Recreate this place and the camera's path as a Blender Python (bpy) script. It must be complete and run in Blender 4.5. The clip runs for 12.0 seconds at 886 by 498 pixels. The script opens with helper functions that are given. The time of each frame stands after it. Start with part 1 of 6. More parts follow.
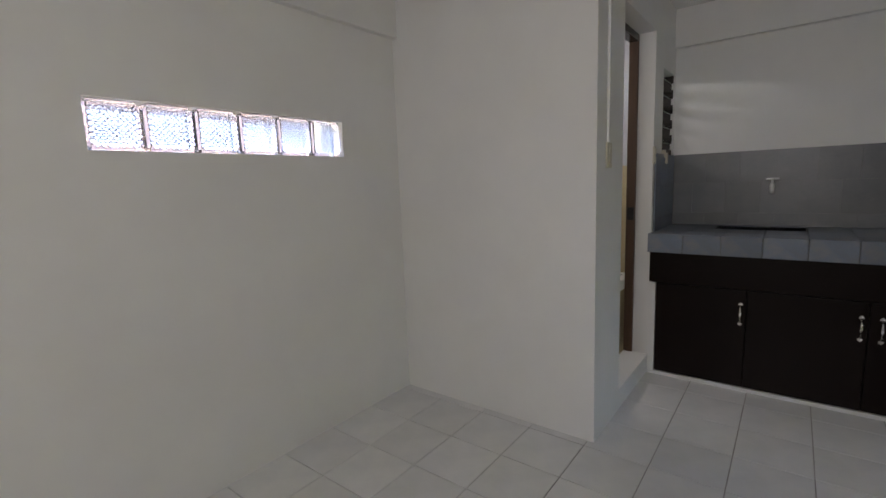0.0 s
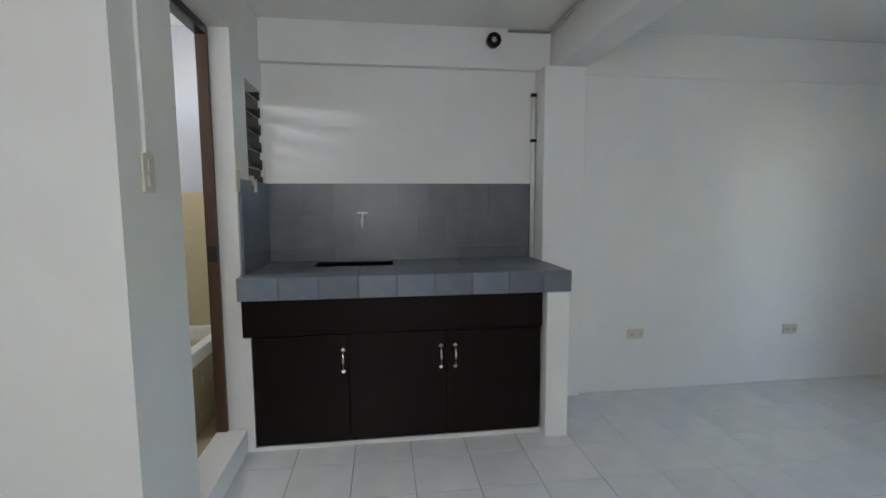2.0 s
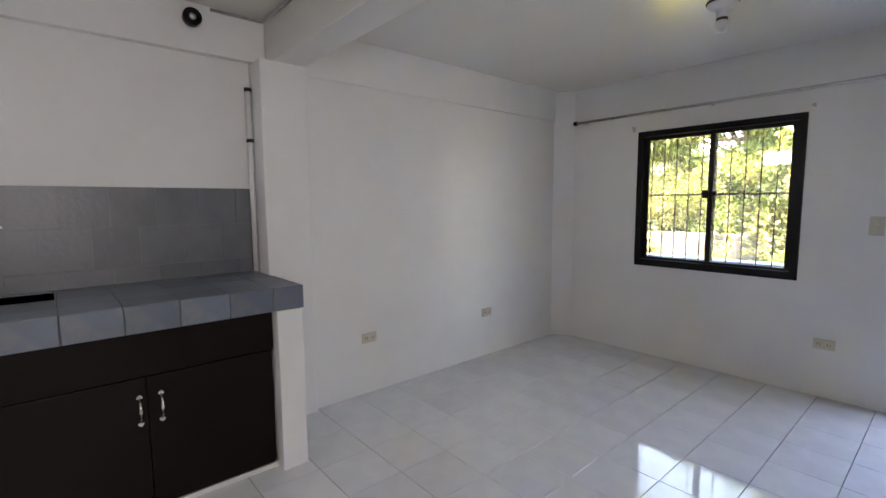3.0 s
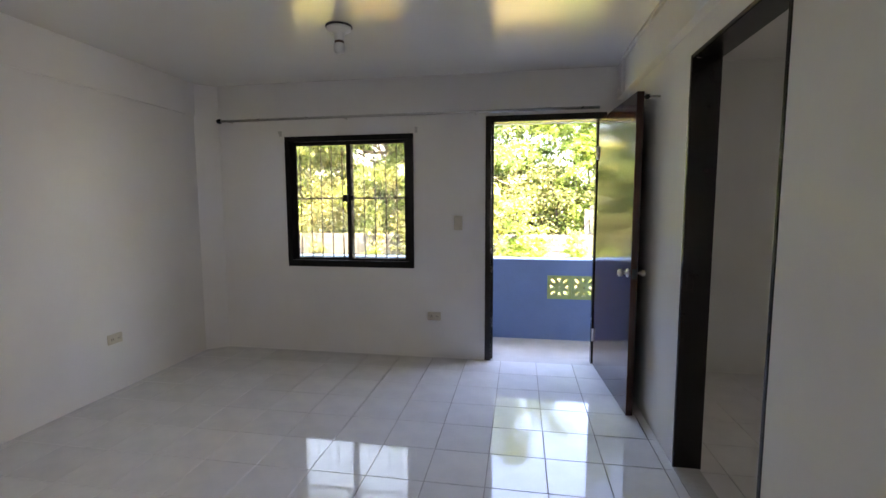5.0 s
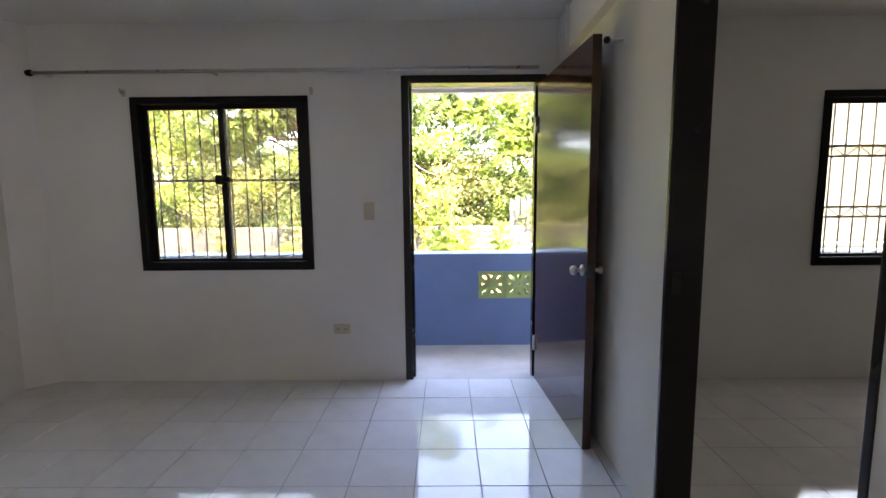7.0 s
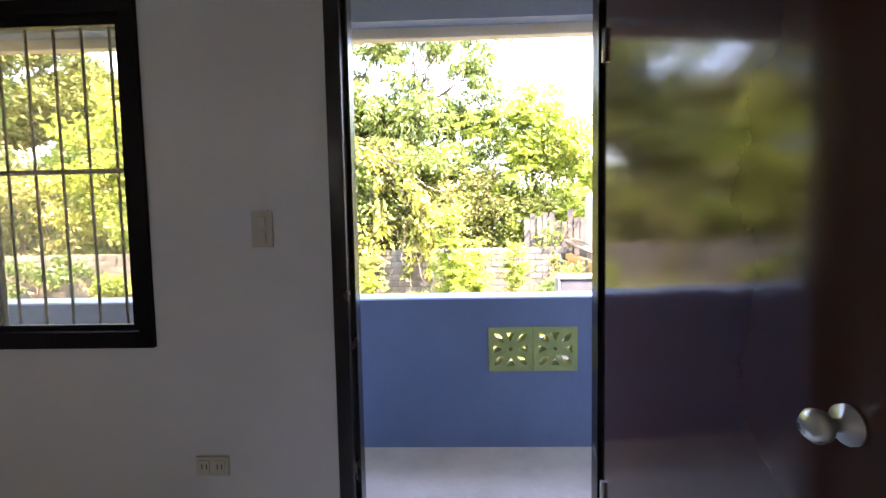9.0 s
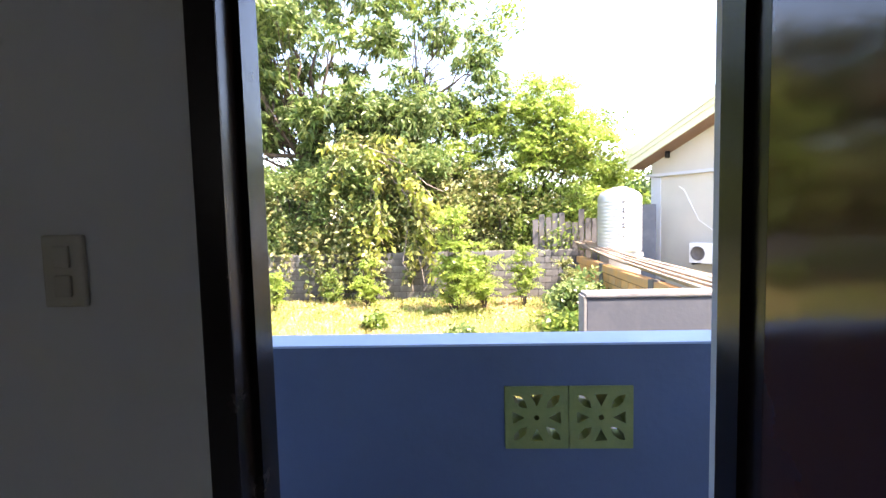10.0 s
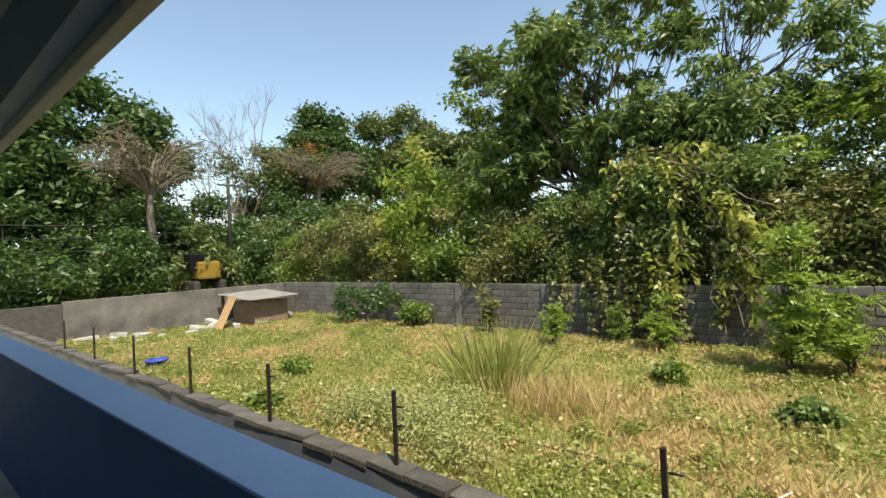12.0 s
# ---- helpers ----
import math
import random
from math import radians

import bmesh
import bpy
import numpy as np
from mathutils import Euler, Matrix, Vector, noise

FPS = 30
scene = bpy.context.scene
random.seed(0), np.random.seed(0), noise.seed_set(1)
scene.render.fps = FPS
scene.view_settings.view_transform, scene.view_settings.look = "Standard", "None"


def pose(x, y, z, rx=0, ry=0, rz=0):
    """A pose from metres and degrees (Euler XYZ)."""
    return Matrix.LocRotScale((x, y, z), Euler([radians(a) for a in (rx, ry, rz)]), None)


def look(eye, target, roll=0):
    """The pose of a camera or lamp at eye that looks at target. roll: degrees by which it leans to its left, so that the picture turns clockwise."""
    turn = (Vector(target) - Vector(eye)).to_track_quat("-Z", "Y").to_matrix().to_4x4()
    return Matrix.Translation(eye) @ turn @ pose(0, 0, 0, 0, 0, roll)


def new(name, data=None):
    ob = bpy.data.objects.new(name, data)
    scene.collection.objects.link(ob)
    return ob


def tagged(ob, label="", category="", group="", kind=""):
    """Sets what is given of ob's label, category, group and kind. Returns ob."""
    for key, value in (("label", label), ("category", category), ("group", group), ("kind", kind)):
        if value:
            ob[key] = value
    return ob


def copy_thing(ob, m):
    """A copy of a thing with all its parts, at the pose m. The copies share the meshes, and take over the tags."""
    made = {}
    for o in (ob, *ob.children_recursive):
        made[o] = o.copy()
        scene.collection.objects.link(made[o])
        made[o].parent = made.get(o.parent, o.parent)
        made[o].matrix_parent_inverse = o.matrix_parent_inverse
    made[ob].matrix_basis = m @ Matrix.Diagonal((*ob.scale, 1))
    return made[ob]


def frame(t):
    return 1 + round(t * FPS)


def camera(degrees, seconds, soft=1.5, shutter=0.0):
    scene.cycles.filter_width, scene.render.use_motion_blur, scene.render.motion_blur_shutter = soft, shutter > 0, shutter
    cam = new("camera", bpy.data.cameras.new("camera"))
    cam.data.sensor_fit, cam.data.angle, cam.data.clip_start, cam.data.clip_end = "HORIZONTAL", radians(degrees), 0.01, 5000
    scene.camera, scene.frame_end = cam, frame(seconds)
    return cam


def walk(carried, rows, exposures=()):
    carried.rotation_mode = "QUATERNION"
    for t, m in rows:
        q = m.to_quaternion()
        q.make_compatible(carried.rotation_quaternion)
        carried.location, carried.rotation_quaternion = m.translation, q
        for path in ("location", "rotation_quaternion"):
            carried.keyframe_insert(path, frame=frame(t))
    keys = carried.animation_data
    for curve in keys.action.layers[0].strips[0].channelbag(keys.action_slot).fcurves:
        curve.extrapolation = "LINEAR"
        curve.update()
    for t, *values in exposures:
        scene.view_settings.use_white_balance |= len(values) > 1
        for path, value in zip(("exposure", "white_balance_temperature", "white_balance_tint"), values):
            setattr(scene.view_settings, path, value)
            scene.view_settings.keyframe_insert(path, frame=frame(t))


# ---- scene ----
cam = camera(88.5, 12.0)
PATH = [
    (0, (3.511, -3.938, 1.284), (1.945, -5.149, 0.994), -2.2),
    (0.5, (3.367, -3.978, 1.282), (1.711, -5.068, 1.021), -1.4),
    (1, (3.162, -3.976, 1.303), (1.344, -4.777, 1.062), -0.8),
    (1.5, (2.971, -3.936, 1.287), (1.01, -4.271, 1.081), -0.4),
    (2, (2.829, -3.925, 1.283), (0.856, -3.665, 1.084), -0.3),
    (2.5, (2.716, -3.902, 1.323), (0.91, -3.066, 1.117), -0.4),
    (3, (2.674, -3.858, 1.324), (1.168, -2.557, 1.12), -0.4),
    (3.5, (2.703, -3.803, 1.333), (1.555, -2.178, 1.127), -0.3),
    (3.7, (2.721, -3.784, 1.345), (1.717, -2.067, 1.137), 0.0),
    (5.3, (2.825, -3.751, 1.298), (2.58, -1.776, 1.102), -0.3),
    (5.5, (2.828, -3.738, 1.287), (2.631, -1.758, 1.085), -0.3),
    (6, (2.836, -3.631, 1.259), (2.723, -1.647, 1.036), -0.5),
    (6.5, (2.847, -3.356, 1.259), (2.781, -1.37, 1.032), -0.6),
    (7, (2.814, -3.018, 1.25), (2.799, -1.031, 1.022), -0.5),
    (7.2, (2.799, -2.869, 1.251), (2.8, -0.882, 1.027), -0.5),
    (8.8, (2.884, -1.608, 1.202), (2.85, 0.385, 1.04), -0.5),
    (9, (2.941, -1.468, 1.184), (2.875, 0.527, 1.05), -1.1),
    (9.5, (2.958, -1.094, 1.209), (2.876, 0.9, 1.078), -1.2),
    (10, (2.952, -0.714, 1.231), (2.864, 1.28, 1.096), -1.4),
    (10.5, (2.979, -0.364, 1.265), (2.892, 1.63, 1.133), -1.5),
    (11, (2.967, -0.04, 1.273), (2.798, 1.949, 1.161), -2.0),
    (11.2, (2.964, 0.08, 1.295), (2.691, 2.059, 1.196), -2.3),
    (11.5, (2.959, 0.226, 1.316), (2.522, 2.176, 1.241), -2.8),
    (11.7, (2.965, 0.29, 1.31), (2.241, 2.154, 1.279), -2.6),
    (12, (2.888, 0.439, 1.288), (1.65, 2.009, 1.305), -2.6),
]
EXPO = [(0, 4.55, 7300, 20), (0.5, 4.3, 6800, 13), (1.0, 4.75, 6500, 8), (1.5, 5.05, 6500, 10), (2.0, 5.3, 6700, 13), (2.5, 5.6, 6900, 16), (3.0, 5.4, 7200, 24), (3.5, 4.75, 7600, 26),
        (5.3, 4.95, 7700, 25), (7.2, 4.8, 7700, 26), (9, 4.35, 7900, 29), (9.5, 3.95, 7500, 26), (10, 3.2, 7300, 23), (10.5, 2.35, 7600, 19), (11, 1.7, 7600, 13), (11.5, 1.1, 7700, 9), (12, 0.95, 7600, 5)]
walk(cam, [(t, look(e, a, r)) for t, e, a, r in PATH], EXPO)

# ---- daylight ----
SUN_AZ, SUN_EL = radians(118), radians(60)      # azimuth from +y towards +x
world = bpy.data.worlds.new("sky")
scene.world = world
world.use_nodes = True
wt = world.node_tree
sky = wt.nodes.new("ShaderNodeTexSky")
sky.sky_type = 'NISHITA'
sky.sun_disc = False
sky.sun_elevation = SUN_EL
sky.sun_rotation = SUN_AZ
sky.dust_density = 0.9
sky.air_density = 1.0
bg = wt.nodes["Background"]
wt.links.new(sky.outputs[0], bg.inputs[0])
bg.inputs[1].default_value = 0.14
sun = new("sun", bpy.data.lights.new("sun", 'SUN'))
sun.data.energy = 3.8
sun.data.angle = radians(0.6)
sun.data.color = (1.0, 0.94, 0.84)
_sd = Vector((math.sin(SUN_AZ) * math.cos(SUN_EL), math.cos(SUN_AZ) * math.cos(SUN_EL), math.sin(SUN_EL)))
sun.matrix_world = look(_sd * 60, (0, 0, 0))


def window_light(name, at, towards, w, h, watts):
    """Stands in for the sky's light in a window's opening; at the entry the opening itself is added for fill."""
    li = bpy.data.lights.new(name, 'AREA')
    li.shape, li.size, li.size_y, li.energy = 'RECTANGLE', w, h, watts
    li.color = (0.92, 0.96, 1.0)
    new(name, li).matrix_world = look(at, towards)


# Entry opening is unseen and added; its lamp fills kitchen and living room.
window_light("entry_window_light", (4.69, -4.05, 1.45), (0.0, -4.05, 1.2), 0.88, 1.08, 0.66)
window_light("bath_window_light", (0.55, -5.845, 2.08), (0.3, -4.2, 1.2), 0.76, 0.28, 0.27)
window_light("bedroom_window_light", (5.77, -0.03, 1.34), (5.77, -3.0, 1.2), 0.95, 1.0, 0.14)


# ---- materials ----
def col(*c):
    return (*c, 1.0)


def mat(name, a, b=None, rough=0.5, scale=6.0, fine=60.0, bump=0.1, metal=0.0, spec=0.5, rough_var=0.1,
        obj_var=0.0, island=False, stretch=(1, 1, 1), third=None, bump_dist=0.01):
    """Two-scale procedural surface: broad stains mix a to b, a fine grain gives relief."""
    m = bpy.data.materials.new(name)
    m.use_nodes = True
    nt = m.node_tree
    n, l = nt.nodes, nt.links
    p = n["Principled BSDF"]
    b = b or tuple(c * 0.8 for c in a)
    tc = n.new("ShaderNodeTexCoord")
    mp = n.new("ShaderNodeMapping")
    mp.inputs["Scale"].default_value = stretch
    l.new(tc.outputs["Object"], mp.inputs["Vector"])
    n1 = n.new("ShaderNodeTexNoise")
    n1.inputs["Scale"].default_value = scale
    n1.inputs["Detail"].default_value = 5
    n1.inputs["Roughness"].default_value = 0.6
    n2 = n.new("ShaderNodeTexNoise")
    n2.inputs["Scale"].default_value = fine
    n2.inputs["Detail"].default_value = 4
    l.new(mp.outputs[0], n1.inputs["Vector"])
    l.new(mp.outputs[0], n2.inputs["Vector"])
    ramp = n.new("ShaderNodeValToRGB")
    ramp.color_ramp.elements[0].position = 0.3
    ramp.color_ramp.elements[1].position = 0.7
    ramp.color_ramp.elements[0].color = col(*a)
    ramp.color_ramp.elements[1].color = col(*b)
    if third:
        e = ramp.color_ramp.elements.new(0.5)
        e.color = col(*third)
    out = ramp.outputs[0]
    if island:
        g = n.new("ShaderNodeNewGeometry")
        l.new(g.outputs["Random Per Island"], ramp.inputs[0])
    else:
        l.new(n1.outputs[0], ramp.inputs[0])
    if obj_var:
        oi = n.new("ShaderNodeObjectInfo")
        hs = n.new("ShaderNodeHueSaturation")
        mr = n.new("ShaderNodeMapRange")
        mr.inputs[3].default_value = 1 - obj_var
        mr.inputs[4].default_value = 1 + obj_var
        l.new(oi.outputs["Random"], mr.inputs[0])
        l.new(mr.outputs[0], hs.inputs["Value"])
        l.new(out, hs.inputs["Color"])
        out = hs.outputs[0]
    l.new(out, p.inputs["Base Color"])
    p.inputs["Metallic"].default_value = metal
    p.inputs["Specular IOR Level"].default_value = spec
    mr2 = n.new("ShaderNodeMapRange")
    mr2.inputs[3].default_value = max(0.02, rough - rough_var)
    mr2.inputs[4].default_value = min(1, rough + rough_var)
    l.new(n1.outputs[0], mr2.inputs[0])
    l.new(mr2.outputs[0], p.inputs["Roughness"])
    if bump:
        bp = n.new("ShaderNodeBump")
        bp.inputs["Strength"].default_value = bump
        bp.inputs["Distance"].default_value = bump_dist
        l.new(n2.outputs[0], bp.inputs["Height"])
        l.new(bp.outputs[0], p.inputs["Normal"])
    return m


def leaf_mat(name, a, b, c, trans=0.35):
    """Leaves: colour by leaf, some light passing through."""
    m = mat(name, a, c, rough=0.4, island=True, third=b, bump=0, spec=0.45)
    nt = m.node_tree
    n, l = nt.nodes, nt.links
    p = n["Principled BSDF"]
    tr = n.new("ShaderNodeBsdfTranslucent")
    src = p.inputs["Base Color"].links[0].from_socket
    l.new(src, tr.inputs["Color"])
    mx = n.new("ShaderNodeMixShader")
    mx.inputs[0].default_value = trans
    l.new(p.outputs[0], mx.inputs[1])
    l.new(tr.outputs[0], mx.inputs[2])
    l.new(mx.outputs[0], n["Material Output"].inputs[0])
    return m


def glass_mat(name, tint=(0.93, 0.97, 0.96), rough=0.0, bump=0.0, scale=40):
    m = bpy.data.materials.new(name)
    m.use_nodes = True
    n, l = m.node_tree.nodes, m.node_tree.links
    p = n["Principled BSDF"]
    p.inputs["Base Color"].default_value = col(*tint)
    p.inputs["Roughness"].default_value = rough
    p.inputs["Transmission Weight"].default_value = 1.0
    p.inputs["IOR"].default_value = 1.45
    if bump:
        tc = n.new("ShaderNodeTexCoord")
        v = n.new("ShaderNodeTexVoronoi")
        v.inputs["Scale"].default_value = scale
        b = n.new("ShaderNodeBump")
        b.inputs["Strength"].default_value = bump
        l.new(tc.outputs["Object"], v.inputs["Vector"])
        l.new(v.outputs[0], b.inputs["Height"])
        l.new(b.outputs[0], p.inputs["Normal"])
    return m


M_WALL = mat("white_paint", (0.80, 0.80, 0.78), (0.74, 0.74, 0.72), rough=0.55, scale=1.6, fine=14, bump=0.12, bump_dist=0.006)
M_CEIL = mat("gloss_ceiling_paint", (0.80, 0.79, 0.74), (0.76, 0.75, 0.71), rough=0.2, scale=1.2, fine=4, bump=0.03, rough_var=0.03, spec=0.8)
M_TILE = mat("white_floor_tile", (0.76, 0.76, 0.75), (0.66, 0.67, 0.67), rough=0.06, scale=5, fine=3, bump=0.012, rough_var=0.03, obj_var=0.035, spec=0.6)
M_GROUT = mat("grey_grout", (0.44, 0.42, 0.40), (0.29, 0.27, 0.25), rough=0.85, scale=4, fine=90, bump=0.3)
M_DOOR = mat("dark_brown_gloss_paint", (0.046, 0.017, 0.012), (0.060, 0.023, 0.016), rough=0.10, scale=3, fine=7, bump=0.10, rough_var=0.04, spec=0.6)
M_FRAME = mat("dark_brown_frame_paint", (0.008, 0.0055, 0.005), (0.011, 0.008, 0.007), rough=0.24, scale=9, fine=50, bump=0.06, spec=0.4)
M_BLACK = mat("black_window_paint", (0.006, 0.006, 0.006), (0.010, 0.009, 0.009), rough=0.4, scale=9, fine=60, bump=0.1, spec=0.15)
M_CAB = mat("espresso_cabinet_paint", (0.008, 0.005, 0.004), (0.011, 0.0065, 0.0055), rough=0.34, scale=4, fine=40, bump=0.03, spec=0.12, rough_var=0.02)
M_CTILE = mat("blue_grey_counter_tile", (0.15, 0.165, 0.185), (0.205, 0.21, 0.22), rough=0.35, scale=7, fine=45, bump=0.2, obj_var=0.2, third=(0.145, 0.18, 0.235))
M_BTILE = mat("slate_backsplash_tile", (0.12, 0.135, 0.15), (0.165, 0.17, 0.178), rough=0.32, scale=6, fine=45, bump=0.15, obj_var=0.10)
M_CGROUT = mat("dark_grout", (0.16, 0.16, 0.16), (0.22, 0.22, 0.21), rough=0.9, scale=20, fine=90, bump=0.2)
M_CHROME = mat("worn_chrome", (0.75, 0.74, 0.70), (0.62, 0.60, 0.56), rough=0.22, scale=30, fine=90, bump=0.02, metal=1.0)
M_STEEL = mat("brushed_steel", (0.62, 0.62, 0.60), (0.5, 0.5, 0.49), rough=0.3, scale=20, fine=90, bump=0.02, metal=1.0)
M_PLAST = mat("ivory_plastic", (0.62, 0.58, 0.47), (0.56, 0.52, 0.42), rough=0.4, scale=12, fine=60, bump=0.02)
M_PLASTW = mat("white_plastic", (0.78, 0.78, 0.76), (0.7, 0.7, 0.68), rough=0.4, scale=12, fine=60, bump=0.02)
M_HOLE = mat("dark_slot", (0.01, 0.01, 0.01), (0.02, 0.02, 0.02), rough=0.8, bump=0)
M_LOUVRE = glass_mat("louvre_glass", (0.80, 0.80, 0.70))
M_LOUVRE.node_tree.nodes["Principled BSDF"].inputs["Transmission Weight"].default_value = 0.35
M_LOUVRE.node_tree.nodes["Principled BSDF"].inputs["Base Color"].default_value = col(0.56, 0.64, 0.55)
M_GLASS = glass_mat("dusty_bronze_window_glass", (0.93, 0.86, 0.68))
_nt = M_GLASS.node_tree                       # a film of dust on the panes
_tr = _nt.nodes.new("ShaderNodeBsdfTranslucent")
_tr.inputs["Color"].default_value = col(0.80, 0.72, 0.52)
_mx = _nt.nodes.new("ShaderNodeMixShader")
_mx.inputs[0].default_value = 0.06
_nt.links.new(_nt.nodes["Principled BSDF"].outputs[0], _mx.inputs[1])
_nt.links.new(_tr.outputs[0], _mx.inputs[2])
_nt.links.new(_mx.outputs[0], _nt.nodes["Material Output"].inputs[0])
M_GBLOCK = glass_mat("pressed_glass", (0.64, 0.68, 0.74), 0.06, 0.0)
M_WOODJ = mat("brown_wood_jamb", (0.10, 0.05, 0.026), (0.065, 0.032, 0.017), rough=0.4, scale=5, fine=50, bump=0.2, stretch=(8, 8, 0.6))
M_BEIGE = mat("beige_bath_tile", (0.52, 0.44, 0.28), (0.46, 0.39, 0.26), rough=0.25, scale=6, fine=40, bump=0.05)
M_BLUE = mat("slate_blue_paint", (0.115, 0.165, 0.275), (0.10, 0.145, 0.24), rough=0.75, scale=2.2, fine=30, bump=0.2, spec=0.2)
M_FACADE = mat("grey_blue_facade_paint", (0.50, 0.56, 0.63), (0.44, 0.50, 0.57), rough=0.7, scale=2, fine=30, bump=0.2)
# Coping blue is lifted to put the top's skylight into its colour.
M_BLUETOP = mat("skylit_blue_coping_paint", (0.43, 0.58, 0.80), (0.38, 0.53, 0.75), rough=0.5, scale=3, fine=40, bump=0.15)
M_GREENV = mat("olive_green_vent_paint", (0.27, 0.31, 0.10), (0.20, 0.25, 0.08), rough=0.6, scale=14, fine=60, bump=0.3)
M_CONC = mat("grey_concrete", (0.42, 0.41, 0.39), (0.30, 0.29, 0.28), rough=0.8, scale=3, fine=40, bump=0.3, third=(0.38, 0.38, 0.37))
M_DIRTC = mat("weathered_block", (0.18, 0.172, 0.16), (0.075, 0.072, 0.068), rough=0.9, scale=1.6, fine=30, bump=0.5, obj_var=0.22, bump_dist=0.02)
M_MORTAR = mat("old_mortar", (0.075, 0.07, 0.065), (0.045, 0.043, 0.04), rough=0.95, scale=3, fine=40, bump=0.5)
M_CAPD = mat("dark_cap_block", (0.10, 0.095, 0.088), (0.05, 0.048, 0.045), rough=0.95, scale=6, fine=40, bump=0.6, obj_var=0.25, bump_dist=0.02)
M_GREYW = mat("grey_painted_wall", (0.095, 0.105, 0.13), (0.135, 0.142, 0.165), rough=0.6, scale=1.8, fine=25, bump=0.15, third=(0.085, 0.095, 0.12))
M_COPING = mat("worn_cement_top", (0.30, 0.295, 0.30), (0.18, 0.18, 0.19), rough=0.9, scale=5, fine=40, bump=0.4)
M_ORANGE = mat("orange_clay_render", (0.66, 0.34, 0.11), (0.48, 0.31, 0.16), rough=0.9, scale=2.5, fine=25, bump=0.5, obj_var=0.15)
M_BAMBOO = mat("dry_bamboo", (0.40, 0.33, 0.26), (0.21, 0.16, 0.125), rough=0.6, scale=3, fine=40, bump=0.2, obj_var=0.25)
M_TANK = mat("stainless_tank", (0.66, 0.68, 0.71), (0.56, 0.58, 0.61), rough=0.42, scale=3, fine=30, bump=0.05, metal=0.65)
# Pink of the added backdrop that tints the glass blocks.
M_PINK = mat("pink_backdrop_paint", (0.55, 0.42, 0.40), (0.48, 0.37, 0.36), rough=0.8, scale=1.5, fine=20, bump=0.2)
M_CREAM = mat("cream_house_paint", (0.48, 0.46, 0.40), (0.44, 0.42, 0.37), rough=0.7, scale=1.0, fine=20, bump=0.15)
M_FASCIA = mat("pale_green_fascia", (0.60, 0.61, 0.46), (0.52, 0.54, 0.41), rough=0.5, scale=2, fine=20, bump=0.1)
M_SOFFIT = mat("brown_soffit", (0.17, 0.10, 0.065), (0.13, 0.075, 0.05), rough=0.6, scale=3, fine=30, bump=0.2, stretch=(1, 8, 1))
M_PILGREY = mat("pale_grey_trim_paint", (0.48, 0.50, 0.54), (0.42, 0.44, 0.48), rough=0.6, scale=2, fine=30, bump=0.1)
M_IRON = mat("black_iron", (0.015, 0.014, 0.014), (0.035, 0.028, 0.024), rough=0.6, scale=20, fine=60, bump=0.3, metal=0.3)
M_GI = mat("weathered_galvanised_sheet", (0.14, 0.13, 0.125), (0.075, 0.065, 0.06), rough=0.6, scale=2, fine=20, bump=0.2, metal=0.2)
M_BARK = mat("tree_bark", (0.095, 0.068, 0.048), (0.045, 0.034, 0.027), rough=0.9, scale=5, fine=25, bump=0.7, stretch=(1, 1, 0.3), bump_dist=0.03)
M_BARE = mat("pale_bare_twig", (0.30, 0.25, 0.21), (0.20, 0.165, 0.14), rough=0.9, scale=6, fine=30, bump=0.4)
M_TWIG = mat("grey_brown_twig", (0.19, 0.155, 0.13), (0.115, 0.092, 0.078), rough=0.9, scale=6, fine=30, bump=0.3)
M_MUD = mat("mud_brown_boards", (0.24, 0.175, 0.12), (0.15, 0.11, 0.08), rough=0.9, scale=4, fine=30, bump=0.4)
M_PLY = mat("raw_plywood", (0.62, 0.43, 0.24), (0.50, 0.34, 0.19), rough=0.7, scale=5, fine=40, bump=0.15, stretch=(1, 6, 1))
M_BUCKET = mat("blue_plastic", (0.03, 0.07, 0.40), (0.02, 0.05, 0.3), rough=0.4, bump=0.02)
M_YELLOW = mat("yellow_machine_paint", (0.26, 0.17, 0.025), (0.18, 0.115, 0.02), rough=0.45, bump=0.05)
M_RUBBER = mat("black_rubber", (0.02, 0.02, 0.02), (0.035, 0.033, 0.03), rough=0.7, bump=0.1)
M_EAVE = mat("balcony_soffit_paint", (0.50, 0.47, 0.42), (0.40, 0.37, 0.33), rough=0.8, scale=2, fine=20, bump=0.3)
M_BLUELIN = mat("blue_beam_paint", (0.13, 0.18, 0.28), (0.11, 0.155, 0.25), rough=0.6, scale=2.2, fine=30, bump=0.2)
M_BALC = mat("balcony_cement", (0.46, 0.45, 0.43), (0.36, 0.35, 0.33), rough=0.6, scale=4, fine=50, bump=0.2)
M_SOIL = mat("dry_grass_soil", (0.30, 0.23, 0.11), (0.17, 0.17, 0.06), rough=0.95, scale=0.9, fine=14, bump=0.6, third=(0.28, 0.25, 0.11), bump_dist=0.05)
M_ROAD = mat("pale_road", (0.35, 0.34, 0.32), (0.28, 0.27, 0.25), rough=0.9, scale=0.6, fine=20, bump=0.2)
L_MANGO = leaf_mat("mango_leaves", (0.085, 0.145, 0.038), (0.13, 0.20, 0.055), (0.25, 0.31, 0.11), 0.5)
L_LEUC = leaf_mat("fresh_feathery_leaves", (0.19, 0.29, 0.045), (0.28, 0.38, 0.07), (0.36, 0.44, 0.11), 0.5)
L_BRIGHT = leaf_mat("bright_shrub_leaves", (0.085, 0.15, 0.028), (0.15, 0.23, 0.042), (0.25, 0.32, 0.07), 0.45)
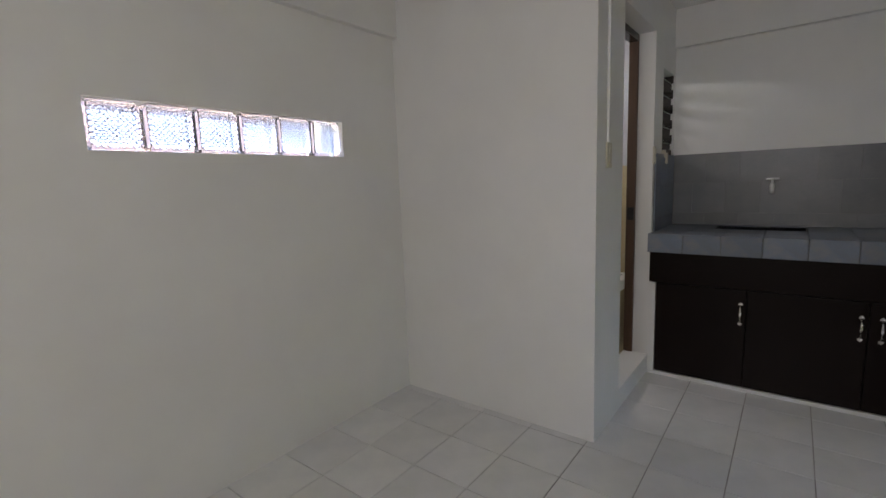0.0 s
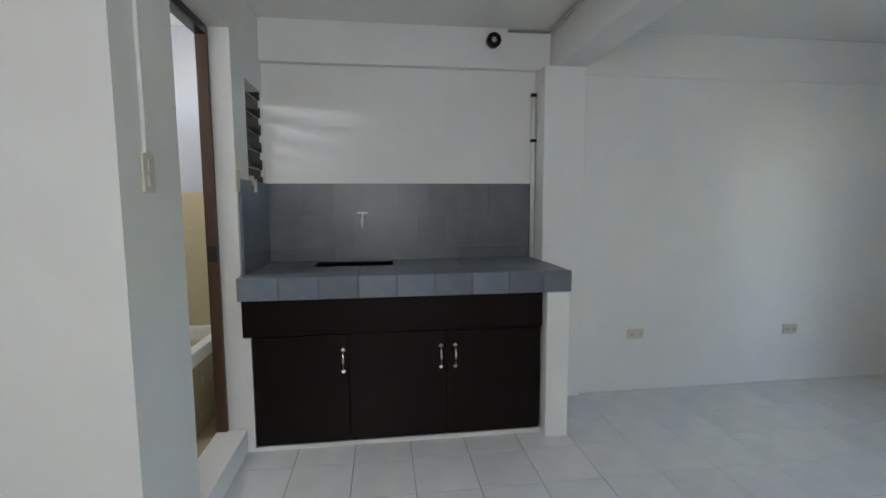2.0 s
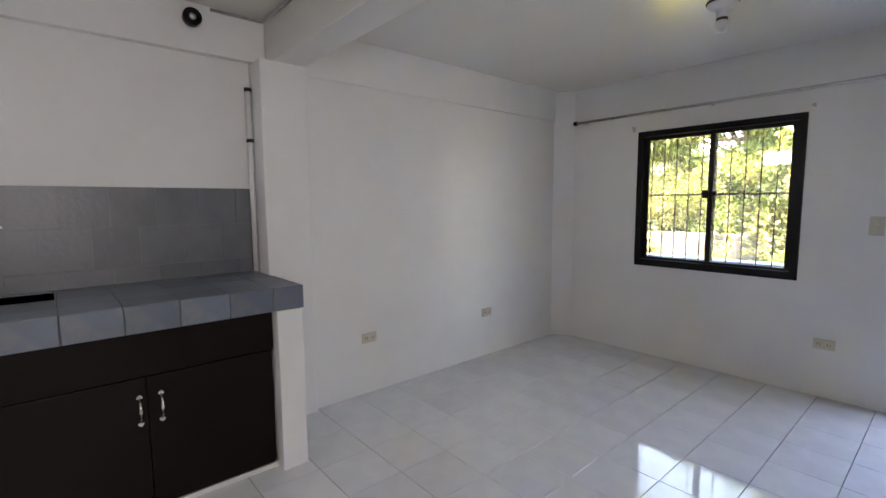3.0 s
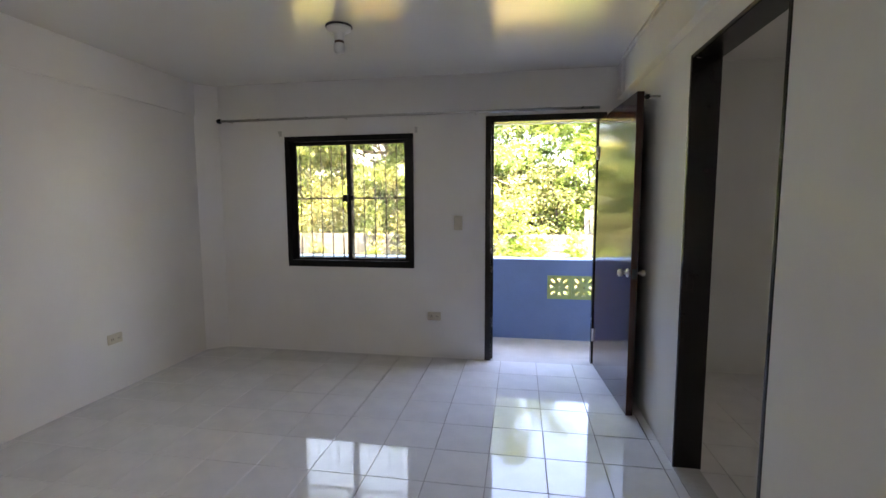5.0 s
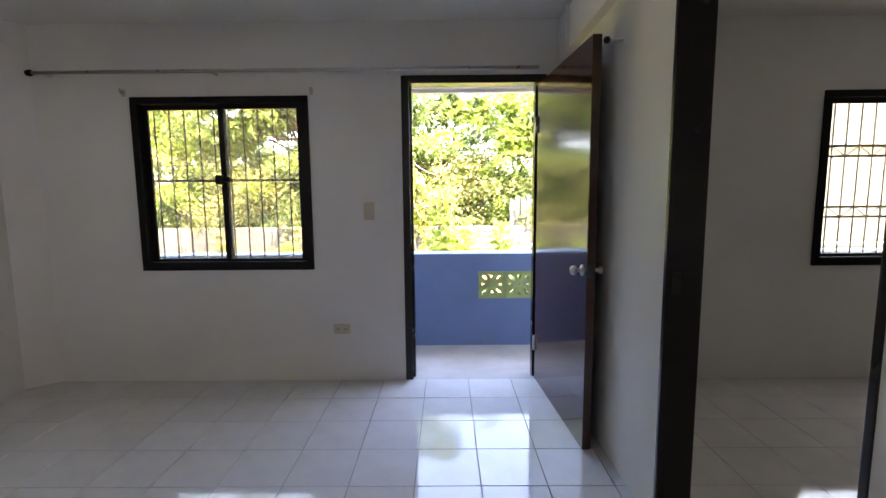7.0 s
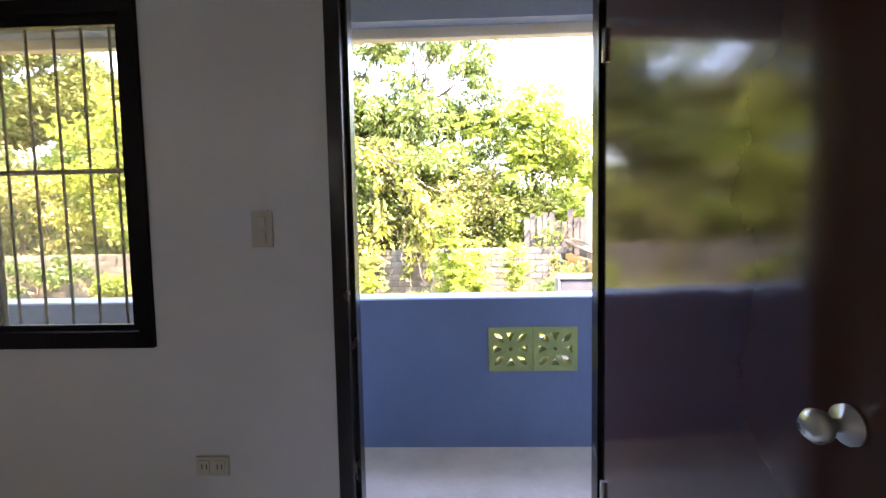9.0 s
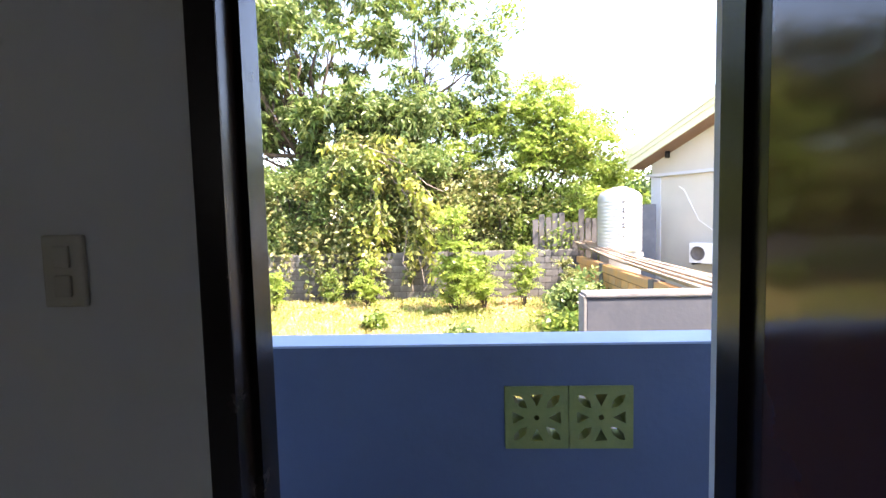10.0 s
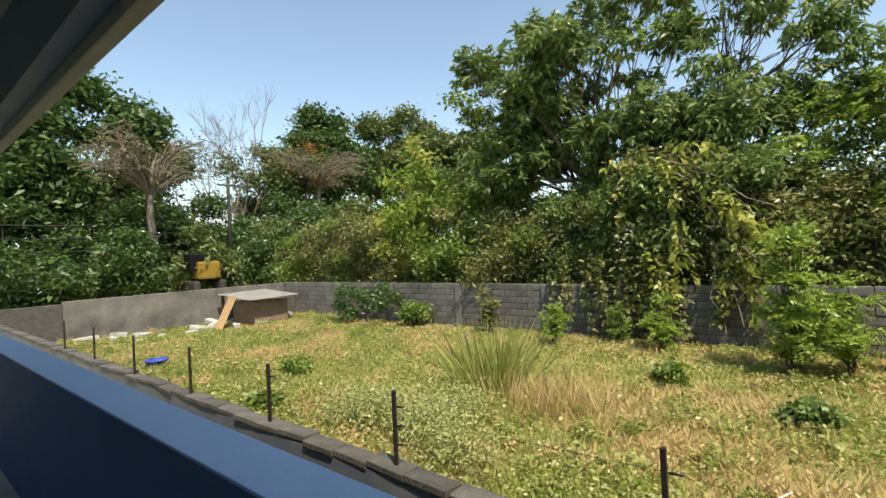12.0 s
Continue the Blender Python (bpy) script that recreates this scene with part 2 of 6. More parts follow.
L_YELLOW = leaf_mat("yellowing_leaves", (0.36, 0.38, 0.09), (0.50, 0.48, 0.14), (0.26, 0.32, 0.06), 0.45)
L_BROAD = leaf_mat("broad_bright_leaves", (0.13, 0.21, 0.035), (0.22, 0.32, 0.05), (0.36, 0.42, 0.09), 0.5)
L_OLIVE = leaf_mat("olive_scrub_leaves", (0.085, 0.12, 0.032), (0.17, 0.20, 0.055), (0.29, 0.28, 0.115), 0.4)
L_DARK = leaf_mat("dark_far_leaves", (0.036, 0.075, 0.022), (0.056, 0.11, 0.03), (0.095, 0.155, 0.042), 0.35)
L_GREYG = leaf_mat("grey_green_far_leaves", (0.07, 0.105, 0.03), (0.10, 0.14, 0.04), (0.15, 0.18, 0.06), 0.3)
L_BANANA = leaf_mat("banana_leaves", (0.10, 0.17, 0.035), (0.15, 0.23, 0.05), (0.25, 0.25, 0.09), 0.45)
L_ORANGEF = leaf_mat("orange_blossom", (0.50, 0.16, 0.04), (0.40, 0.12, 0.03), (0.55, 0.22, 0.06), 0.3)
L_GRASS = leaf_mat("green_grass", (0.21, 0.27, 0.06), (0.31, 0.36, 0.10), (0.44, 0.43, 0.17), 0.45)
L_DRY = leaf_mat("dry_grass", (0.54, 0.41, 0.20), (0.43, 0.33, 0.15), (0.60, 0.46, 0.25), 0.4)


# ---- mesh helpers ----
def box(bm, x0, x1, y0, y1, z0, z1, bevel=0.0):
    v = [bm.verts.new((x, y, z)) for z in (z0, z1) for y in (y0, y1) for x in (x0, x1)]
    for f in ((0, 2, 3, 1), (4, 5, 7, 6), (0, 1, 5, 4), (2, 6, 7, 3), (0, 4, 6, 2), (1, 3, 7, 5)):
        bm.faces.new([v[i] for i in f])
    if bevel:
        es = {e for w in v for e in w.link_edges}
        bmesh.ops.bevel(bm, geom=list(es), offset=bevel, segments=2, profile=0.6, affect='EDGES')
    return bm


def boxm(*a, bevel=0.0):
    return box(bmesh.new(), *a, bevel=bevel)


def tube(bm, pts, radii, seg=8, cap=True):
    """A tapered round tube along points."""
    pts = [Vector(p) for p in pts]
    rings = []
    for i, p in enumerate(pts):
        d = (pts[min(i + 1, len(pts) - 1)] - pts[max(i - 1, 0)]).normalized()
        s = d.cross(Vector((0, 0, 1)) if abs(d.z) < 0.9 else Vector((1, 0, 0))).normalized()
        u = s.cross(d)
        r = radii[i] if isinstance(radii, (list, tuple)) else radii
        rings.append([bm.verts.new(p + (s * math.cos(2 * math.pi * k / seg) + u * math.sin(2 * math.pi * k / seg)) * r) for k in range(seg)])
    for a, b in zip(rings, rings[1:]):
        for k in range(seg):
            bm.faces.new((a[k], a[(k + 1) % seg], b[(k + 1) % seg], b[k])).smooth = True
    if cap:
        bm.faces.new(rings[0][::-1])
        bm.faces.new(rings[-1])
    return bm


def lathe(bm, profile, centre, seg=24, axis='Z'):
    """Turned shape: profile of (radius, height) about an axis through centre."""
    rings = []
    for r, h in profile:
        ring = []
        for k in range(seg):
            a = 2 * math.pi * k / seg
            q = (r * math.cos(a), r * math.sin(a), h)
            if axis == 'Y':
                q = (q[0], q[2], q[1])
            if axis == 'X':
                q = (q[2], q[0], q[1])
            ring.append(bm.verts.new(Vector(centre) + Vector(q)))
        rings.append(ring)
    for a, b in zip(rings, rings[1:]):
        for k in range(seg):
            bm.faces.new((a[k], a[(k + 1) % seg], b[(k + 1) % seg], b[k])).smooth = True
    bm.faces.new(rings[0][::-1])
    bm.faces.new(rings[-1])
    bmesh.ops.recalc_face_normals(bm, faces=bm.faces)
    return bm


def slab(axis, a0, a1, u0, u1, z0, z1, holes=()):
    """A wall across axis (x or y) from a0 to a1 thick, u0..u1 long, with rectangular holes (u0, u1, z0, z1) through it."""
    bm = bmesh.new()
    us = sorted({u0, u1, *[h[0] for h in holes], *[h[1] for h in holes]})
    zs = sorted({z0, z1, *[h[2] for h in holes], *[h[3] for h in holes]})
    us, zs = [u for u in us if u0 <= u <= u1], [z for z in zs if z0 <= z <= z1]

    def solid(i, j):
        if not (0 <= i < len(us) - 1 and 0 <= j < len(zs) - 1):
            return False
        u, z = (us[i] + us[i + 1]) / 2, (zs[j] + zs[j + 1]) / 2
        return not any(h[0] < u < h[1] and h[2] < z < h[3] for h in holes)
    vs = {}

    def v(s, i, j):
        if (s, i, j) not in vs:
            a, u, z = (a0, a1)[s], us[i], zs[j]
            vs[s, i, j] = bm.verts.new((a, u, z) if axis == 'x' else (u, a, z))
        return vs[s, i, j]
    for i in range(len(us) - 1):
        for j in range(len(zs) - 1):
            if not solid(i, j):
                continue
            for s in (0, 1):
                bm.faces.new((v(s, i, j), v(s, i + 1, j), v(s, i + 1, j + 1), v(s, i, j + 1)))
            for di, dj, e in ((-1, 0, ((i, j), (i, j + 1))), (1, 0, ((i + 1, j), (i + 1, j + 1))),
                              (0, -1, ((i, j), (i + 1, j))), (0, 1, ((i, j + 1), (i + 1, j + 1)))):
                if not solid(i + di, j + dj):
                    p, q = e
                    bm.faces.new((v(0, *p), v(0, *q), v(1, *q), v(1, *p)))
    bmesh.ops.recalc_face_normals(bm, faces=bm.faces)
    return bm


def mesh_of(name, bm, material):
    bmesh.ops.recalc_face_normals(bm, faces=bm.faces)
    me = bpy.data.meshes.new(name)
    bm.to_mesh(me)
    bm.free()
    me.materials.append(material)
    return me


def struct(name, bm, material, label="", category=""):
    return tagged(new(name, mesh_of(name, bm, material)), label, category, "", "structure")


def thing(name, at, label, category, group="", kind=""):
    ob = new(name)
    ob.empty_display_size = 0.1
    ob.location = at
    return tagged(ob, label, category, group, kind)


def base_of(ob):
    p = Vector((0, 0, 0))
    while ob:
        p += ob.location
        ob = ob.parent
    return p


def part(name, bm, material, parent, label="", local=False):
    """Links bm, given in world places (or local ones), as one mesh under a thing or a part."""
    if not local:
        bmesh.ops.translate(bm, verts=bm.verts, vec=-base_of(parent))
    ob = new(name, mesh_of(name, bm, material))
    ob.parent = parent
    return tagged(ob, label)


def piece(name, me, parent, place, rot=None):
    """A repeat on shared mesh data, at a world place."""
    ob = new(name, me)
    ob.parent = parent
    ob.location = Vector(place) - base_of(parent)
    if rot:
        ob.rotation_euler = rot
    return ob


# ---- plan of the flat (metres; front wall inner face at y = 0, floor at z = 0) ----
XL, XR, YB = 0.0, 3.585, -5.84             # living room sides, back wall
KX, BX, BY = -0.145, 1.458, -4.643         # kitchen wall, bathroom side wall, bathroom front wall
ZC, ZK = 2.36, 2.385                       # ceilings: living room, kitchen side
BEAM_Y0, BEAM_Y1, BEAM_Z = -2.83, -2.645, 2.13
DX0, DX1, DZ = 2.53, 3.465, 2.022         # front door frame, outside to outside
WX0, WX1, WZ0, WZ1 = 0.78, 1.927, 0.773, 1.904
FW = 0.105                                 # front wall thickness
RWT = 0.12                                 # right wall thickness
RY0, RY1, RZ = -2.235, -1.42, 1.995        # bedroom door frame, outside to outside
EX = 4.7                                   # entry recess side
RYE = -3.05                                # where the right wall ends at the entry recess

# floor bed and ceilings
struct("floor", boxm(-0.4, 7.2, -7.6, 0.0, -0.2, -0.006), M_GROUT, "grey grout bed under white glazed floor tiles", "floor")
struct("door_threshold", boxm(2.553, 3.418, 0.001, 0.156, -0.2, -0.003), M_BALC, "pale cement threshold of the front door", "threshold")
struct("ceiling", boxm(-0.4, 7.2, BEAM_Y1, FW, ZC, ZC + 0.12), M_CEIL, "cream gloss-painted flat ceiling over the living room", "ceiling")
struct("ceiling_kitchen", boxm(-0.4, 7.2, -7.6, BEAM_Y0, ZK, ZK + 0.12), M_CEIL, "white painted flat ceiling over the kitchen side", "ceiling")
struct("beam_middle", boxm(XL - 0.15, EX + 0.2, BEAM_Y0, BEAM_Y1, BEAM_Z, ZC + 0.12, bevel=0.006), M_WALL, "white painted concrete ceiling beam", "beam")

# outer and inner walls
struct("wall_front", slab('y', 0.0, FW, -0.3, 7.2, -0.2, ZC, [(DX0, DX1, -0.2, DZ), (WX0 + 0.01, WX1 - 0.01, WZ0 + 0.01, WZ1 - 0.01), (5.24, 6.3, 0.775, 1.905)]),
       M_WALL, "white painted plaster wall with a window and the front door", "wall")
struct("wall_left", boxm(XL - 0.15, XL, -2.645, 0.0, -0.2, ZC), M_WALL, "white painted plaster wall", "wall")
struct("wall_left_ledge", boxm(XL, XL + 0.02, -2.644, -0.135, 2.085, ZC, bevel=0.003), M_WALL, "shallow plastered beam above the white wall", "beam")
struct("column_kitchen", boxm(KX - 0.1, 0.035, -2.915, -2.64, -0.1, BEAM_Z, bevel=0.008), M_WALL, "white painted square column at the kitchen's end", "column")


def prism(pts, z0, z1):
    bm = bmesh.new()
    a = [bm.verts.new((x, y, z0)) for x, y in pts]
    b = [bm.verts.new((x, y, z1)) for x, y in pts]
    bm.faces.new(a)
    bm.faces.new(b)
    for i in range(len(pts)):
        j = (i + 1) % len(pts)
        bm.faces.new((a[i], a[j], b[j], b[i]))
    bmesh.ops.recalc_face_normals(bm, faces=bm.faces)
    return bm


struct("column_corner", prism([(XL, -0.13), (0.146, 0.0), (XL, 0.0)], 0, ZC), M_WALL, "slight plastered column in the room's corner", "column")
struct("wall_kitchen", boxm(KX - 0.15, KX, -4.643, -2.645, -0.2, ZK), M_WALL, "white painted wall over the kitchen counter", "wall")
struct("wall_kitchen_ledge", boxm(KX, KX + 0.05, -4.643, -2.832, 2.135, ZK, bevel=0.004), M_WALL, "white plastered beam over the kitchen wall", "beam")
struct("wall_bathroom_side", boxm(BX - 0.12, BX, YB, BY, -0.2, ZK), M_WALL, "white painted bathroom side wall", "wall")
BD0, BD1, BDS, BDT = 0.436, 1.07, 0.115, 2.13
JX0, JX1, JZ0, JZ1 = -0.12, 0.215, 1.37, 1.955
struct("wall_bathroom_front", slab('y', BY - 0.15, BY, KX - 0.15, BX - 0.12, -0.2, ZK, [(BD0, BD1, BDS, BDT), (JX0, JX1, JZ0, JZ1)]),
       M_WALL, "white painted bathroom wall with a door opening and a small louvre window", "wall")
GX0, GX1, GZ0, GZ1 = 1.875, 2.99, 1.437, 1.618
struct("wall_back", slab('y', YB - 0.15, YB, -0.3, 7.2, -0.2, ZK, [(GX0, GX1, GZ0, GZ1), (0.15, 0.95, 1.93, 2.23)]), M_WALL, "white painted back wall with a strip of glass blocks", "wall")
struct("wall_back_ledge", boxm(BX, 7.0, YB, YB + 0.04, 2.11, ZK, bevel=0.004), M_WALL, "white plastered beam over the back wall", "beam")
struct("wall_right", slab('x', XR, XR + RWT, RYE, 0.0, -0.2, ZC, [(RY0, RY1, -0.2, RZ)]), M_WALL, "white painted wall with the bedroom doorway", "wall")
struct("wall_right_ledge", boxm(XR - 0.05, XR, BEAM_Y1, 0.0, 2.11, ZC, bevel=0.004), M_WALL, "white plastered beam above the bedroom wall", "beam")
struct("wall_entry_front", boxm(XR + RWT, 7.2, RYE, RYE + 0.12, -0.2, ZK), M_WALL, "white painted wall of the entry recess", "wall")
# The hole in this unseen side wall is added for the fill lamp.
struct("wall_entry_side", slab('x', EX, EX + 0.15, YB, RYE, -0.2, ZK, [(-4.5, -3.6, 0.9, 2.0)]), M_WALL, "white painted wall closing the entry recess, with an opening added for fill light", "wall")
# Unseen wall, added so that no sun comes in by the entry opening.
struct("wall_lobby_side", boxm(7.05, 7.2, YB, RYE, -0.2, ZK), M_WALL, "unseen plain white wall added to keep sun out of the entry opening", "wall")
# Added backdrop: cuts the sky behind the glass blocks and tints them pink.
struct("neighbour_wall", boxm(-1.5, 6.5, -8.8, -8.6, -1.4, 2.12), M_PINK, "unseen pink backdrop added behind the building to dim and tint the glass blocks", "wall")
struct("wall_bedroom_side", boxm(7.05, 7.2, RYE, 0.0, -0.2, ZC), M_WALL, "white painted bedroom wall", "wall")
struct("wall_bath_back", boxm(KX - 0.3, KX - 0.15, -7.4, BY, -0.2, ZK), M_PILGREY, "pale blue-grey bathroom outer wall", "wall")
struct("bath_dado", box(boxm(KX - 0.145, KX - 0.13, YB, BY - 0.16, 0, 1.36), KX - 0.13, BX - 0.125, YB + 0.005, YB + 0.02, 0, 1.36), M_BEIGE, "beige tiled dado in the bathroom", "wall tiles")
struct("bath_floor", boxm(KX - 0.13, BX - 0.125, YB + 0.02, BY - 0.16, -0.005, 0.02), M_BEIGE, "beige tiled bathroom floor", "floor")

# balcony
BFY, PZ0, PZ1, PY0, PY1 = 1.0, -0.1, 0.752, 0.99, 1.15
struct("balcony_floor", boxm(-3.2, 7.2, 0.157, 1.14, -0.25, PZ0 + 0.01), M_BALC, "pale worn cement balcony floor", "floor")
VX0, VX1, VZ0, VZ1 = 3.097, 3.583, 0.342, 0.586
struct("balcony_parapet", slab('y', PY0, PY1, -3.2, 7.2, PZ0, PZ1 - 0.01, [(VX0, VX1, VZ0, VZ1)]), M_BLUE, "slate-blue painted balcony parapet wall", "parapet")
struct("balcony_coping", boxm(-3.2, 7.2, PY0 - 0.004, PY1 + 0.006, PZ1 - 0.01, PZ1, bevel=0.003), M_BLUETOP, "blue painted coping on the parapet, paled for the skylight on it", "coping")
struct("balcony_beam", boxm(-3.2, 7.2, 0.90, 0.985, 2.187, 2.6), M_BLUELIN, "blue painted beam over the balcony edge", "beam")
struct("balcony_ceiling", boxm(-3.4, 7.2, 0.156, 1.12, 2.6, 2.7), M_EAVE, "weathered painted balcony ceiling", "ceiling")
struct("eave", boxm(-3.4, 7.4, 0.988, 1.05, 2.133, 2.62, bevel=0.01), M_EAVE, "weathered eave board of the balcony roof", "eave")
struct("facade_paint", slab('y', FW + 0.001, 0.155, -3.2, 7.2, -0.24, 2.59, [(2.553, 3.418, -0.3, DZ - 0.05), (WX0, WX1, WZ0, WZ1), (5.24, 6.3, 0.775, 1.905)]),
       M_FACADE, "pale grey-blue painted outer face of the front wall", "wall")
# Slab runs on unseen past the eave, added depth to shade the balcony.
struct("roof", boxm(-3.6, 7.6, -7.8, 1.45, 2.7, 2.85), M_CONC, "plain concrete roof slab", "roof")
struct("building_lower", boxm(-3.2, 7.2, -7.6, 1.13, -1.6, -0.25), M_BLUE, "blue painted lower wall of the building", "wall")

# ---- floor tiles ----
TX, TY, T0X, T0Y = 0.29, 0.292, 3.247, -0.878


def tile_mesh(name, w, d, h, bevel, material):
    bm = boxm(-w / 2, w / 2, -d / 2, d / 2, -h, 0)
    top = [e for e in bm.edges if all(abs(v.co.z) < 1e-6 for v in e.verts)]
    bmesh.ops.bevel(bm, geom=top, offset=bevel, segments=1, affect='EDGES')
    return mesh_of(name, bm, material)


# ---- glass blocks ----
def glass_block_row():
    w = (GX1 - GX0) / 6
    bm = bmesh.new()
    d = 0.09
    hw, hh = w / 2 - 0.006, (GZ1 - GZ0) / 2 - 0.004
    n = 7
    box(bm, -hw, hw, -d / 2, d / 2, -hh, hh)
    bmesh.ops.bevel(bm, geom=list(bm.edges), offset=0.012, segments=2, affect='EDGES')
    stud = bmesh.new()
    r = (hh - 0.016) / n * 1.35
    for j in range(2 * n):
        for i in range(n + j % 2):
            x = ((i + (0.5 if j % 2 == 0 else 0.0)) / n * 2 - 1) * (hw - 0.018)
            z = ((j + 0.5) / (2 * n) * 2 - 1) * (hh - 0.018)
            b = [stud.verts.new((x + p * r, d / 2 + 0.001, z + q * r)) for p, q in ((-1, 0), (0, -1), (1, 0), (0, 1))]
            tip = stud.verts.new((x, d / 2 + 0.008, z))
            for k in range(4):
                stud.faces.new((b[k], b[(k + 1) % 4], tip))
            stud.faces.new(b[::-1])
    me = mesh_of("glass_block", bm, M_GBLOCK)
    ms = mesh_of("studs", stud, M_GBLOCK)
    for k in range(6):
        t = thing("glass_block", (GX0 + w * (k + 0.5), YB - 0.06, (GZ0 + GZ1) / 2), "clear pressed-glass block set in the white back wall", "glass block", "row of glass blocks")
        for nm, m in (("block", me), ("studs", ms)):
            o = new(nm, m)
            o.parent = t


glass_block_row()


# ---- windows ----
def sliding_window(name, x0, x1, z0, z1, label, ornate=False):
    w = thing(name, ((x0 + x1) / 2, 0.0, z0), label, "window", "", "structure")
    f, y0, y1 = 0.045, -0.018, 0.07
    part("window_frame", box(box(box(boxm(x0, x1, y0, y1, z1 - f, z1, bevel=0.004), x0, x1, y0, y1, z0, z0 + f + 0.012, bevel=0.004),
                                 x0, x0 + f, y0, y1, z0 + f, z1 - f), x1 - f, x1, y0, y1, z0 + f, z1 - f), M_BLACK, w, "black painted steel frame")
    xm = (x0 + x1) / 2 + 0.0
    for k, (a, b, ya) in enumerate(((x0 + f, xm + 0.02, 0.03), (xm - 0.02, x1 - f, 0.008))):
        s = part("sash", box(box(box(boxm(a, a + 0.035, ya, ya + 0.02, z0 + f, z1 - f), b - 0.035, b, ya, ya + 0.02, z0 + f, z1 - f),
                                 a + 0.035, b - 0.035, ya, ya + 0.02, z1 - f - 0.03, z1 - f), a + 0.035, b - 0.035, ya, ya + 0.02, z0 + f, z0 + f + 0.03), M_BLACK, w)
        g = part("pane", boxm(a + 0.035, b - 0.035, ya + 0.008, ya + 0.012, z0 + f + 0.03, z1 - f - 0.03), M_GLASS, s, "clear glass pane")
        g.visible_shadow = False
    part("latch", box(boxm(xm - 0.045, xm - 0.005, -0.03, 0.008, z0 + 0.53 * (z1 - z0) - 0.03, z0 + 0.53 * (z1 - z0) + 0.03, bevel=0.004),
                      xm + 0.01, xm + 0.05, -0.03, 0.008, z0 + 0.53 * (z1 - z0) - 0.015, z0 + 0.53 * (z1 - z0) + 0.02, bevel=0.004), M_BLACK, w, "black window latch")
    gr = thing("window_grille", ((x0 + x1) / 2, 0.11, z0), "black iron bar grille outside the window", "grille")
    n = 11
    for k in range(n):
        x = x0 + f + 0.03 + (x1 - x0 - 2 * f - 0.06) * k / (n - 1)
        part("bar", tube(bmesh.new(), [(x, 0.11, z0), (x, 0.11, z1)], 0.005, 6), M_IRON, gr)
    rails = (0.53,) if not ornate else (0.28, 0.34, 0.64, 0.70)
    for r in rails:
        z = z0 + r * (z1 - z0)
        part("rail", boxm(x0 + 0.01, x1 - 0.01, 0.1, 0.12, z - 0.008, z + 0.008), M_IRON, gr)
    if ornate:
        for r0, r1 in ((0.28, 0.34), (0.64, 0.70)):
            for k in range(n - 1):
                xa = x0 + f + 0.03 + (x1 - x0 - 2 * f - 0.06) * k / (n - 1)
                xb = x0 + f + 0.03 + (x1 - x0 - 2 * f - 0.06) * (k + 1) / (n - 1)
                za, zb = z0 + r0 * (z1 - z0), z0 + r1 * (z1 - z0)
                if k % 2:
                    za, zb = zb, za
                part("diagonal", tube(bmesh.new(), [(xa, 0.11, za), (xb, 0.11, zb)], 0.004, 5), M_IRON, gr)
    return w


sliding_window("window_1", WX0, WX1, WZ0, WZ1, "black-framed two-panel sliding window in the white front wall")
sliding_window("window_2", 5.24, 6.3, 0.775, 1.905, "black-framed bedroom window in the front wall", True)


# ---- front door ----
def front_door():
    d = thing("door_1", ((DX0 + DX1) / 2, 0.0, 0.0), "dark brown door frame round the open front doorway", "door frame", "", "structure")
    f, y0, y1 = 0.05, -0.012, FW - 0.001
    for nm, a in (("jamb", (DX0, DX0 + f, y0, y1, 0, DZ)), ("jamb", (DX1 - f, DX1, y0, y1, 0, DZ)), ("head", (DX0 + f, DX1 - f, y0, y1, DZ - f, DZ))):
        part(nm, boxm(*a, bevel=0.004), M_FRAME, d)
    for nm, a in (("stop", (DX0 + f, DX0 + f + 0.014, 0.04, FW, 0, DZ - f)), ("stop", (DX1 - f - 0.014, DX1 - f, 0.04, FW, 0, DZ - f))):
        part(nm, boxm(*a), M_FRAME, d)
    # the leaf stands open into the room
    hx, hy = DX1 - 0.055, -0.006
    ang = math.atan2(-0.93, 3.475 - hx)
    lw, lh, lt = 0.90, 1.955, 0.042
    leaf = thing("front_door_leaf", (hx, hy, 0.008), "open dark brown gloss-painted flush wooden door", "door")
    leaf.rotation_euler = (0, 0, ang)
    part("panel", boxm(0, lw, 0, lt, 0, lh, bevel=0.003), M_DOOR, leaf, "dark brown gloss panel", local=True)
    kz, kx = 0.885, lw - 0.055
    for s, y in ((-1, 0.0), (1, lt)):
        k = part("knob", lathe(bmesh.new(), [(0.02788, 0), (0.02788, 0.00492), (0.00984, 0.00984), (0.00984, 0.0287), (0.02132, 0.0369), (0.02378, 0.0492), (0.0164, 0.05904), (0.00082, 0.06068)] if s > 0 else
                               [(0.02788, 0), (0.02788, -0.00492), (0.00984, -0.00984), (0.00984, -0.0287), (0.02132, -0.0369), (0.02378, -0.0492), (0.0164, -0.05904), (0.00082, -0.06068)],
                               (kx, y, kz), 20, 'Y'), M_STEEL, leaf, "round steel door knob", local=True)
    part("latch_plate", boxm(lw, lw + 0.002, 0.008, lt - 0.008, kz - 0.03, kz + 0.03), M_IRON, leaf, "tarnished latch plate", local=True)
    part("hinge", tube(bmesh.new(), [(0.0, -0.006, 0.2), (0.0, -0.006, 0.3)], 0.008, 8), M_STEEL, leaf, local=True)
    part("hinge", tube(bmesh.new(), [(0.0, -0.006, 1.65), (0.0, -0.006, 1.75)], 0.008, 8), M_STEEL, leaf, local=True)


front_door()


